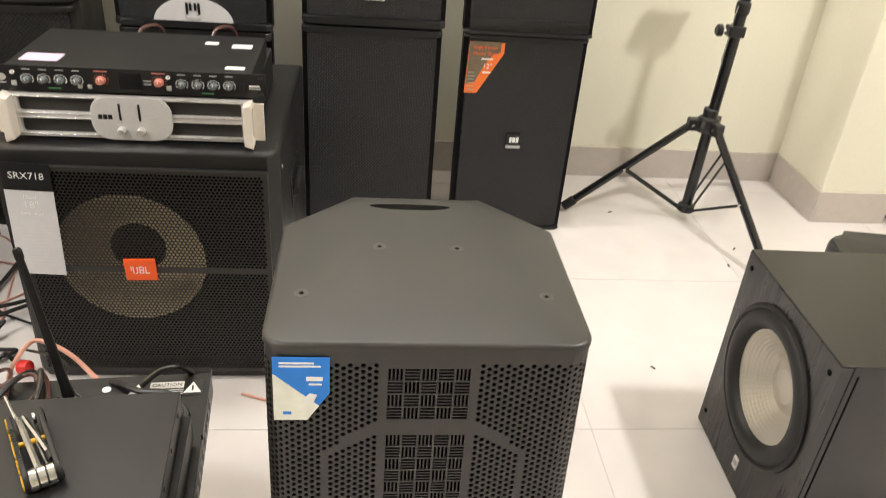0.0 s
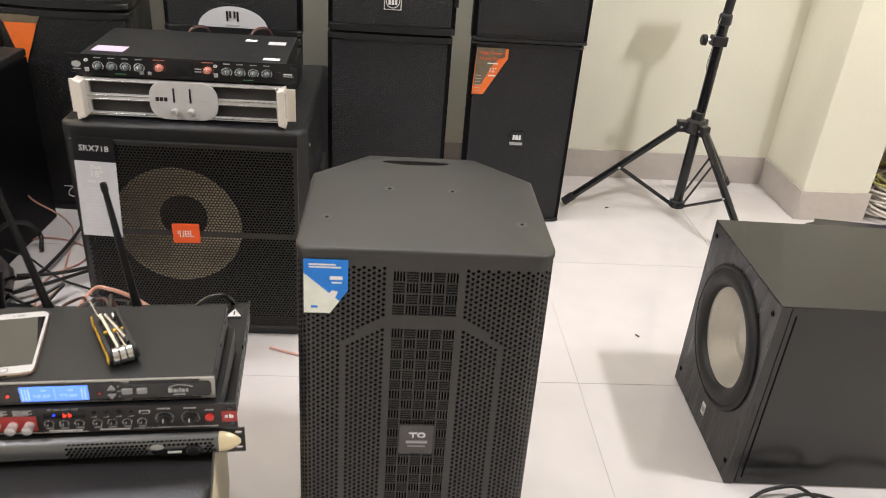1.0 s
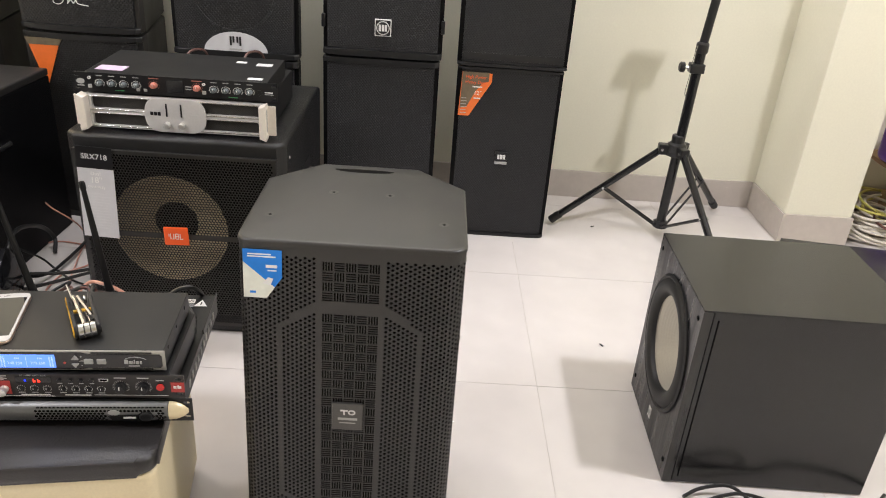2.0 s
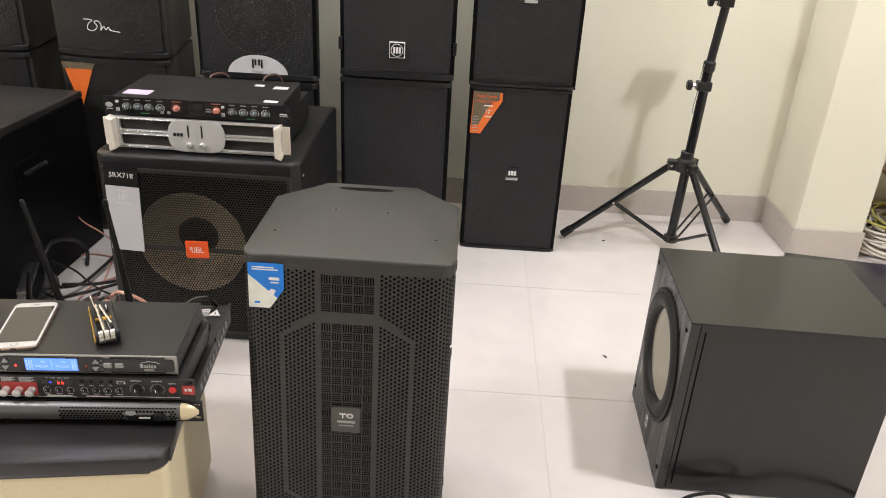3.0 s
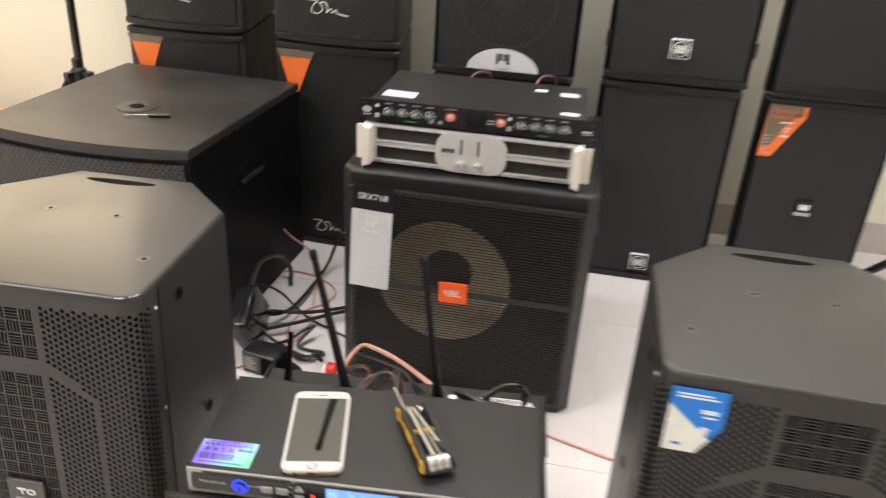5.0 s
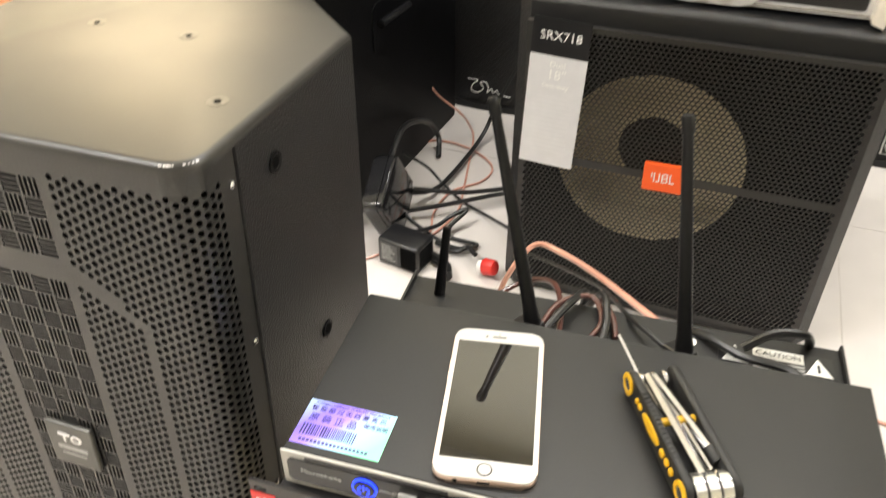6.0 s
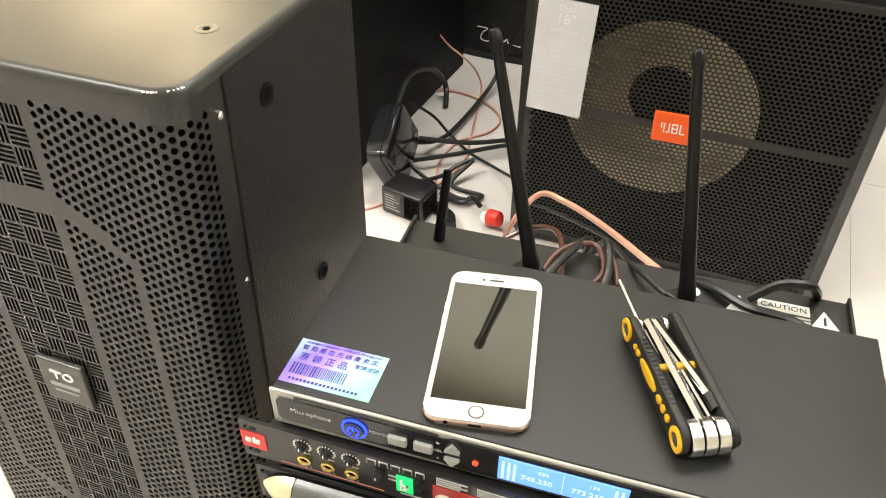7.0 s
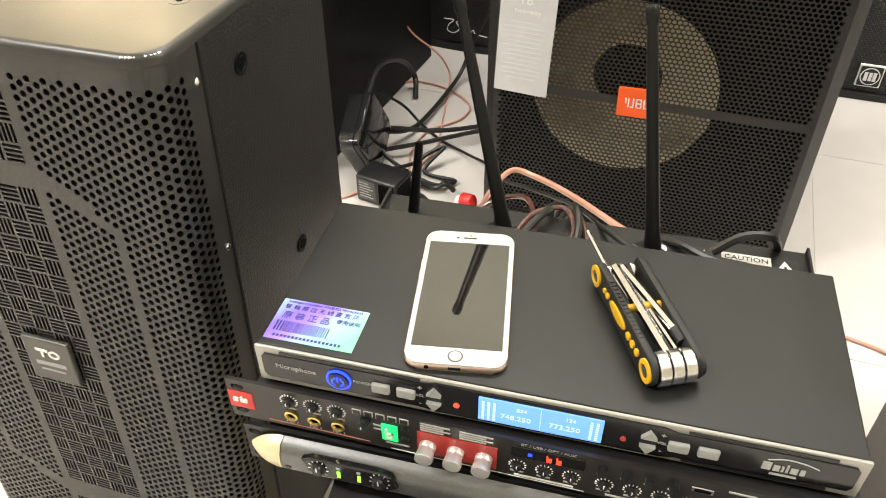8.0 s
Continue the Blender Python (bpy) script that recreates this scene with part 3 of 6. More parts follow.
# ---- eighteen-inch subwoofer with honeycomb grille ----
def honeycomb_sub():
    W, D, HT = 0.535, 0.56, 0.548
    hw = W / 2
    t = thing("subwoofer", pose(-0.275, 1.478, 0), "black subwoofer with honeycomb steel grille and orange badge", "subwoofer")
    c = 0.022
    plan = [(-hw, c), (-hw + c, 0), (hw - c, 0), (hw, c), (hw, D), (-hw, D)]
    gx0, gx1, gz0, gz1 = -hw + 0.021, hw - 0.021, 0.028, 0.512
    bm = prism(plan, 0.0, HT, 0.012, 3)
    body = part("cabinet", bm, PAINT, t, smooth=True)
    cut(body, box(gx0 + 0.004, gx1 - 0.004, -0.05, 0.13, gz0 + 0.004, gz1 - 0.004))
    holes = []
    p, r = 0.0077, 0.0033
    for j in range(int((gz1 - gz0) / (p * 0.866)) + 1):
        z = gz1 - 0.012 - j * p * 0.866
        if z < gz0 + 0.008:
            break
        if abs(z - 0.290) < 0.0042:
            continue
        for i in range(-38, 39):
            x = (i + 0.5 * (j % 2)) * p
            if abs(x) > gx1 - 0.008:
                continue
            holes.append(ngon(x, z, r, 6, math.pi / 6))
    vs, fs = punched([(gx0, gz0), (gx1, gz0), (gx1, gz1), (gx0, gz1)], holes)
    g = part("grille", ([(v.x, -0.012, v.y) for v in vs], [], [list(f) for f in fs]), GRILLE, t, "honeycomb black steel grille")
    bm = bmesh.new()
    bm.from_mesh(g.data)
    bmesh.ops.recalc_face_normals(bm, faces=bm.faces)
    ext = bmesh.ops.extrude_edge_only(bm, edges=[e for e in bm.edges if e.is_boundary])
    for v in [e for e in ext["geom"] if isinstance(e, bmesh.types.BMVert)]:
        out = abs(v.co.x) > gx1 - 1e-4 or v.co.z < gz0 + 1e-4 or v.co.z > gz1 - 1e-4
        v.co.y += 0.0115 if out else 0.0016
    bm.to_mesh(g.data)
    bm.free()
    # the driver behind: baffle board, cone and dust cap set back in the box
    cx, cz = -0.043, 0.286
    vs, fs = punched([(gx0 + 0.002, gz0 + 0.002), (gx1 - 0.002, gz0 + 0.002), (gx1 - 0.002, gz1 - 0.002), (gx0 + 0.002, gz1 - 0.002)], [ngon(cx, cz, 0.149, 56)])
    part("baffle", ([(v.x, 0.034, v.y) for v in vs], [], [list(f) for f in fs]), DARK, t)
    d = part("driver", moved(lathe([(0.150, -0.034), (0.140, -0.038), (0.118, -0.052), (0.09, -0.070), (0.057, -0.084)], 56, "y", caps=(False, True)), pose(cx, 0, cz)), CONE_TAN, t, "tan paper cone behind the grille", True)
    part("dust_cap", moved(lathe([(0.057, -0.0838), (0.05, -0.080), (0.03, -0.077), (0.0001, -0.0765)], 32, "y"), pose(cx, 0, cz)), DARK, d)
    # badge
    b = part("badge", moved(box(-0.031, 0.031, -0.005, 0, -0.025, 0.025, 0.002), pose(-0.0125, -0.013, 0.2925, 0, -1.5)), ORANGE, t, "orange rectangular badge with pale emblem")
    for x0, x1, z0, z1 in ((-0.0185, -0.0168, -0.001, 0.008), (-0.0145, -0.0125, -0.008, 0.008), (-0.0105, -0.0070, -0.008, -0.0058), (-0.0070, -0.0050, -0.008, 0.008), (-0.0022, -0.0002, -0.008, 0.008), (0.0000, 0.0050, -0.008, -0.0062), (0.0000, 0.0050, -0.001, 0.001), (0.0000, 0.0050, 0.0062, 0.008), (0.0050, 0.0068, -0.008, 0.008), (0.0095, 0.0115, -0.008, 0.008), (0.0115, 0.0175, -0.008, -0.0058)):
        part("emblem_bar", moved(box(x0, x1, -0.0058, -0.0045, z0, z1, 0.0006), pose(-0.0125, -0.013, 0.2925, 0, -1.5)), WHITE, b)
    # side handles and feet
    for s in (-1, 1):
        h = part("handle_cup", moved(plate(rounded(-0.075, 0.075, -0.045, 0.045, 0.02), 0.004, -0.002, 0.001), pose(s * hw, 0.28, 0.36, 0, 0, 90 * s)), PLASTIC, t, "recessed black side handle")
        part("grip", moved(rod((-0.06, -0.008, 0), (0.06, -0.008, 0), 0.009), pose(s * hw, 0.28, 0.36, 0, 0, 90 * s)), RUBBER, h)
        for z in (0.07, 0.5):
            part("screw", rod((s * (hw - 0.001), 0.05, z), (s * (hw + 0.002), 0.05, z), 0.004, seg=10), GREYPRINT, t)
    return t


sub = honeycomb_sub()
# price card hanging on the grille
card = thing("price_card", pose(-0.4715, 1.4625, 0.402, 0, 2.2, 0), "pale grey product card with black heading hung on the grille", "card")
part("card_sheet", box(-0.044, 0.044, -0.0008, 0.0008, -0.124, 0.062), CARD, card)
part("heading", box(-0.044, 0.044, -0.0014, -0.0004, 0.062, 0.118), PLASTIC, card, "black card heading with white letters")
lettering("lettering", "SRX718", 0.0195, on_front(0, -0.0017, 0.092), WHITE, card)
lettering("lettering", "Dual", 0.013, on_front(0.0, -0.0012, 0.048), WHITE, card)
lettering("lettering", '18"', 0.022, on_front(0.0, -0.0012, 0.031), WHITE, card)
lettering("lettering", "two-way", 0.012, on_front(0.0, -0.0012, 0.014), WHITE, card)
for k in range(13):
    w = 0.034 if k % 4 else 0.026
    part("text_bar", box(-w, w * (0.8 + 0.05 * (k % 3)), -0.0011, -0.0006, -0.006 - k * 0.0078, -0.0040 - k * 0.0078), FAINT, card)


# ---- the row of tall speakers along the wall ----
def row_speaker(name, label, x0, x1, y, z0, z1, grille, depth=0.24, lip=0.012, bow=0.0, taper=0.5, shell=None, group="stacked speakers along the wall"):
    w = x1 - x0
    hw = w / 2
    h = z1 - z0
    t = thing(name, pose((x0 + x1) / 2, y, z0), label, "loudspeaker", group)
    n = 8
    front = [(-hw + w * k / n, 0.012 + bow * (abs(2 * k / n - 1) ** 2 - 1)) for k in range(n + 1)]
    plan = front + [(hw, 0.05), (hw * taper, depth), (-hw * taper, depth), (-hw, 0.05)]
    part("cabinet", prism(plan, 0.0, h, 0.008, 2), shell or MATTE, t)
    g = 0.014
    gf = [(-hw + g + (w - 2 * g) * k / n, 0.0 + bow * (abs(2 * k / n - 1) ** 2 - 1)) for k in range(n + 1)]
    part("grille", prism(gf + [(hw - g, 0.02), (-hw + g, 0.02)], lip + 0.008, h - lip - 0.008, 0.003, 1), grille, t, "black perforated front grille")
    rail = [(-hw, 0.03), (-hw, 0.004)] + [(a * 1.0, b - 0.006) for a, b in gf] + [(hw, 0.004), (hw, 0.03)]
    part("lower_rail", prism(rail, 0.001, lip + 0.007, 0.004, 2), METAL_BLACK, t)
    part("upper_rail", prism(rail, h - lip - 0.007, h - 0.001, 0.004, 2), METAL_BLACK, t)
    return t


def bars(parent, x, y, z, cells, size, material, name="emblem_bar"):
    """Small raised strokes: rows of x0, x1, z0, z1 in units of size."""
    for x0, x1, z0, z1 in cells:
        part(name, box(x + x0 * size, x + x1 * size, y - 0.001, y + 0.0006, z + z0 * size, z + z1 * size), material, parent)


J_CELLS = ((-1.0, -0.5, -0.6, 0.6), (-0.35, 0.35, -0.6, 0.6), (0.5, 1.05, -0.6, 0.6))


def small_badge(t, x, z):
    b = part("badge", box(x - 0.021, x + 0.021, -0.010, 0.0, z - 0.016, z + 0.016, 0.001), PLASTIC, t, "small black badge with white strokes")
    bars(b, x, -0.0105, z, J_CELLS, 0.013, WHITE)
    part("badge_strip", box(x - 0.021, x + 0.021, -0.010, 0.0, z - 0.027, z - 0.018, 0.001), GREYPRINT, t)


jl = row_speaker("tall_speaker", "black twelve-inch speaker with orange sticker standing by the wall", 0.418, 0.766, 2.2, 0.0, 0.603, SPK_JBL, lip=0.004)
small_badge(jl, -0.005, 0.302)
s = part("sticker", plate([(-0.164, 0.437), (-0.128, 0.437), (-0.060, 0.553), (-0.060, 0.582), (-0.158, 0.584)], 0.0008, -0.0012), STICKER_OR, jl, "orange and dark brown warning sticker")
part("sticker_shade", plate([(-0.157, 0.584), (-0.160, 0.462), (-0.136, 0.470), (-0.112, 0.520), (-0.092, 0.548), (-0.070, 0.556), (-0.070, 0.584)], 0.0005, -0.0018), STICKER_BR, s)
lettering("lettering", "High Power", 0.0145, on_front(-0.112, -0.0022, 0.568), ORANGE, s)
lettering("lettering", "Heavy Duty", 0.0145, on_front(-0.112, -0.0022, 0.551), ORANGE, s)
part("text_bar", box(-0.122, -0.090, -0.0022, -0.0012, 0.534, 0.538), WHITE, s)
lettering("lettering", '12"', 0.019, on_front(-0.104, -0.0022, 0.515), WHITE, s)
part("text_bar", box(-0.116, -0.094, -0.0022, -0.0012, 0.496, 0.500), WHITE, s)
for k in range(6):
    part("text_bar", box(-0.157, -0.136 - 0.003 * (k % 2), -0.0022, -0.0012, 0.446 + k * 0.010, 0.4478 + k * 0.010), GREYPRINT, s)
ju = row_speaker("tall_speaker", "black twelve-inch speaker stacked on another by the wall", 0.414, 0.772, 2.195, 0.605, 1.215, SPK_JBL, lip=0.004)
part("plinth_band", box(-0.165, 0.165, -0.002, 0.01, 0.022, 0.044, 0.001), PLASTIC, ju)
small_badge(ju, 0.004, 0.302)

ROUND = ((-0.9, -0.4, -0.7, 0.7), (-0.22, 0.25, -0.7, 0.7), (0.4, 0.9, -0.7, 0.7))


def round_badge(t, z):
    b = part("badge", box(-0.026, 0.026, -0.009, 0.0, z - 0.026, z + 0.026, 0.001), WHITE, t, "square badge with black disc and white strokes")
    part("disc", plate(rounded(-0.0235, 0.0235, z - 0.0235, z + 0.0235, 0.004), 0.001, -0.0098), PLASTIC, b)
    part("ring", plate(ngon(0, z, 0.021, 28), 0.001, -0.0104), WHITE, b)
    part("disc", plate(ngon(0, z, 0.0185, 28), 0.001, -0.0110), PLASTIC, b)
    bars(b, 0.0, -0.0115, z, ROUND, 0.0145, WHITE)


rl = row_speaker("tall_speaker", "black woven-grille speaker standing by the wall", -0.022, 0.357, 2.2, 0.0, 0.606, SPK_WOVEN, lip=0.012)
round_badge(rl, 0.062)
ru = row_speaker("tall_speaker", "black woven-grille speaker with round emblem stacked on another", -0.020, 0.362, 2.195, 0.612, 1.22, SPK_WOVEN, lip=0.014)
round_badge(ru, 0.095)
for s in (-1, 1):
    part("side_latch", box(s * 0.19 - 0.006, s * 0.19 + 0.006, 0.0, 0.02, 0.085, 0.125, 0.002), PLASTIC, ru)

ml = row_speaker("tall_speaker", "black speaker mostly hidden behind the amplifiers", -0.495, -0.102, 2.2, 0.0, 0.578, SPK_WOVEN, lip=0.016)
mu = row_speaker("tall_speaker", "black speaker with grey half-round emblem stacked on another", -0.500, -0.098, 2.195, 0.582, 1.21, SPK_WOVEN, lip=0.012)
part("woofer_disc", moved(lathe([(0.128, -0.0002), (0.126, 0.0006), (0.05, 0.0008), (0.045, 0.0008)], 40, "y", caps=(False, False)), pose(0.0, -0.0005, 0.215)), SPK_OHM, mu, "woofer faintly seen behind the cloth")
part("woofer_rim", moved(lathe([(0.136, -0.0002), (0.135, 0.0008), (0.129, 0.0008), (0.128, -0.0002)], 40, "y", caps=(False, False)), pose(0.0, -0.0005, 0.215)), SPK_PALE, mu)
part("dust_cap", moved(lathe([(0.045, -0.0002), (0.044, 0.0008), (0.0001, 0.0010)], 32, "y", caps=(False, False)), pose(0.0, -0.0005, 0.215)), SPK_PALE, mu)
b = part("half_disc", plate([(0.102 * math.cos(math.pi * k / 24), 0.014 + 0.066 * math.sin(math.pi * k / 24)) for k in range(25)], 0.002, -0.003), CARD, mu, "grey half-round emblem plate")
bars(b, 0.0, -0.0038, 0.052, ((-1, -0.68, -0.8, 0.8), (-0.5, -0.18, -0.3, 0.8), (0.18, 0.5, -0.3, 0.8), (0.68, 1, -0.8, 0.8)), 0.018, PLASTIC)
part("text_bar", box(-0.02, 0.02, -0.0045, -0.0028, 0.024, 0.028), GREYPRINT, b)


def scribble(t, x, z, k=1.0):
    """The white flowing emblem: a loop and a tail."""
    line = [(-0.062, 0.022), (-0.03, 0.02), (-0.045, 0.006), (-0.05, -0.014), (-0.03, -0.02), (-0.012, -0.004), (-0.022, 0.014), (-0.004, 0.016), (0.004, 0.0), (0.000, -0.016), (0.014, -0.002), (0.020, -0.014), (0.032, -0.004), (0.038, -0.015), (0.075, -0.021)]
    part("emblem", tube([(x + a * k, -0.0208, z + c * k) for a, c in line], 0.0017 * k, 6, 5), WHITE, t, "white flowing script emblem", True)


def flowing_pair(x0, x1, last):
    # black cabinets in BOARD: its brown puts warm light on their sides into the colour
    lo = row_speaker("tall_speaker", "black speaker with orange triangle sticker at the wall" if not last else "black speaker with orange sticker beside the big subwoofer", x0, x1, 2.165, 0.0, 0.632, SPK_OHM, lip=0.012, bow=0.018, depth=0.38, taper=0.72, shell=BOARD)
    up = row_speaker("tall_speaker", "black speaker with white script emblem stacked on another", x0, x1, 2.165, 0.638, 1.25, SPK_OHM, lip=0.012, bow=0.018, depth=0.38, taper=0.72, shell=BOARD)
    scribble(up, -0.02, 0.10, 0.85)
    scribble(lo, -0.02, 0.065, 0.85)
    hw = (x1 - x0) / 2
    s = part("sticker", plate([(-hw + 0.022, 0.595), (-hw + 0.062, 0.455), (-hw + 0.118, 0.595)], 0.0008, -0.0172), STICKER_OR, lo, "orange triangular sticker with brown band")
    part("sticker_band", plate([(-hw + 0.012, 0.614), (-hw + 0.022, 0.592), (-hw + 0.118, 0.592), (-hw + 0.13, 0.614)], 0.0008, -0.0184), STICKER_BR, s)


flowing_pair(-0.963, -0.590, False)
flowing_pair(-1.430, -1.064, True)


# ---- big ported subwoofer ----
def ported_sub():
    W, D, HT = 0.545, 0.60, 0.535
    hw = W / 2
    t = thing("subwoofer", pose(-1.163, 1.50, 0, 0, 0, -2.5), "large black ported subwoofer with pole socket on top", "subwoofer")
    n = 10
    front = [(-hw + W * k / n, -0.035 * (1 - (2 * k / n - 1) ** 2)) for k in range(n + 1)]
    part("cabinet", prism(front + [(hw, D), (-hw, D)], 0.0, HT - 0.024, 0.004), MATTE, t)
    part("lid", prism(front + [(hw, D), (-hw, D)], HT - 0.024, HT, 0.005), BOARD, t, "brown-black satin top board")
    part("grille", prism([(x * 0.965, y - 0.008) for x, y in front] + [(hw * 0.965, 0.01), (-hw * 0.965, 0.01)], 0.02, HT - 0.034, 0.004), SPK_ROWS, t, "bulging black perforated grille")
    c = part("pole_socket", moved(lathe([(0.05, HT - 0.001), (0.05, HT + 0.0015), (0.022, HT + 0.002), (0.018, HT + 0.001), (0.0001, HT + 0.001)], 28), pose(0, 0.235, 0)), SATIN, t, "round dark pole socket plate")
    part("bore", rod((0, 0.235, HT), (0, 0.235, HT + 0.0025), 0.017, seg=20), DARK, c)
    for s in (-1, 1):
        h = part("handle_cup", moved(plate(rounded(-0.075, 0.075, -0.05, 0.05, 0.02), 0.004, -0.003, 0.001), pose(s * hw, 0.26, 0.37, 0, 0, 90 * s)), MATTE, t, "recessed side handle")
        part("grip", moved(rod((-0.06, -0.012, 0.012), (0.06, -0.012, 0.012), 0.009), pose(s * hw, 0.26, 0.37, 0, 0, 90 * s)), GLOSS, h)
    return t


ported_sub()
sd = thing("screwdriver", pose(-1.085, 1.668, 0.5395, 0, 0, 18), "small screwdriver with dark handle on the subwoofer", "screwdriver")
part("handle", rod((0.0, 0, 0), (0.05, 0, 0), 0.0042, 0.0048, 10), PLASTIC, sd)
part("blade", rod((-0.055, 0, 0), (0.0, 0, 0), 0.0016, seg=8), STEEL, sd)


# ---- glossy subwoofer with a bare driver ----
def bare_sub():
    x0, x1, y0, y1, HT = 0.888, 1.328, 0.988, 1.343, 0.44
    t = thing("subwoofer", pose(0, 0, 0), "satin black subwoofer with bare silver-cone driver", "subwoofer")
    hollow = (x0 - 0.05, x0 + 0.12, y0 + 0.02, y1 - 0.02, 0.04, HT - 0.022)
    cut(part("cabinet", box(x0 + 0.0215, x1, y0, y1, 0.003, HT - 0.001, 0.002), ASH, t), box(*hollow))
    cut(part("groove", box(x0 + 0.019, x0 + 0.026, y0 + 0.003, y1 - 0.003, 0.008, HT - 0.004), DARK, t), box(*hollow))
    cy, cz = 1.160, 0.252
    vs, fs = punched([(y0, 0.003), (y1, 0.003), (y1, HT - 0.003), (y0, HT - 0.003)], [ngon(cy, cz, 0.144, 48)])
    bm = bmesh.new()
    a = [bm.verts.new((x0, v.x, v.y)) for v in vs]
    for f in fs:
        bm.faces.new([a[i] for i in f])
    bmesh.ops.recalc_face_normals(bm, faces=bm.faces)
    ext = bmesh.ops.extrude_face_region(bm, geom=bm.faces[:])
    for v in [g for g in ext["geom"] if isinstance(g, bmesh.types.BMVert)]:
        v.co.x += 0.02
    part("baffle", bm, ASH_GRAIN, t, "black ash front baffle")
    part("top_veneer", box(x0, x1, y0, y1, HT - 0.0029, HT + 0.0005, 0.0012), ASH, t, "satin black veneered top")
    place = pose(x0, cy, cz) @ Matrix.Diagonal((1, 1.09, 1.09, 1))
    d = part("driver_frame", moved(lathe([(0.131, -0.016), (0.143, -0.002), (0.1435, 0.004), (0.138, 0.0065), (0.134, 0.004)], 56, "x", caps=(False, False)), place), RUBBER, t, "round black driver frame", True)
    prof = [(0.1365, 0.002)] + [(0.118 + 0.018 * math.cos(math.pi * k / 10), -0.004 + 0.014 * math.sin(math.pi * k / 10)) for k in range(11)] + [(0.098, -0.006)]
    part("surround", moved(lathe(prof, 56, "x", caps=(False, False)), place), RUBBER, d, "rolled black rubber surround", True)
    cone = [(0.101, -0.005)]
    for k in range(1, 9):
        r = 0.101 - k * 0.0055
        cone += [(r + 0.0027, -0.006 - k * 0.0045 + 0.0018), (r, -0.006 - k * 0.0045)]
    cone += [(0.05, -0.048), (0.045, -0.047), (0.03, -0.040), (0.012, -0.037), (0.0001, -0.0365)]
    part("cone", moved(lathe(cone, 56, "x", caps=(False, True)), place), CONE_SILVER, d, "ridged silver-grey cone")
    for x in (0.031,):
        part("side_groove", box(x0 + x, x0 + x + 0.003, y0 - 0.0006, y0 + 0.004, 0.02, HT - 0.02), DARK, t)
    for y in (y0 + 0.022, y1 - 0.022):
        for z in (0.045, HT - 0.03):
            part("grille_peg", rod((x0 + 0.001, y, z), (x0 - 0.0015, y, z), 0.006, 0.005, 12), DARK, t)
    lg = part("badge", box(x0 - 0.002, x0 + 0.001, 1.149, 1.167, 0.043, 0.071, 0.0006), WHITE, t, "small white and orange badge")
    part("badge_mark", box(x0 - 0.0028, x0 - 0.001, 1.152, 1.164, 0.052, 0.064), GREYPRINT, lg)
    for x in (x0 + 0.06, x1 - 0.05):
        for y in (y0 + 0.05, y1 - 0.05):
            part("foot", rod((x, y, 0), (x, y, 0.0045), 0.02, seg=16), RUBBER, t)
    return t


bare = bare_sub()
bare.matrix_world = pose(0.897, 0.991, 0, 0, 0, -1.6) @ pose(-0.888, -0.988, 0)
low = thing("low_cabinet", pose(1.62, 1.60, 0, 0, 0, -8), "low dark rounded cabinet behind the bare subwoofer", "cabinet")
part("body", prism(rounded(-0.28, 0.3, -0.11, 0.16, 0.05), 0.0, 0.245, 0.03, 4), PLASTIC, low, smooth=True)


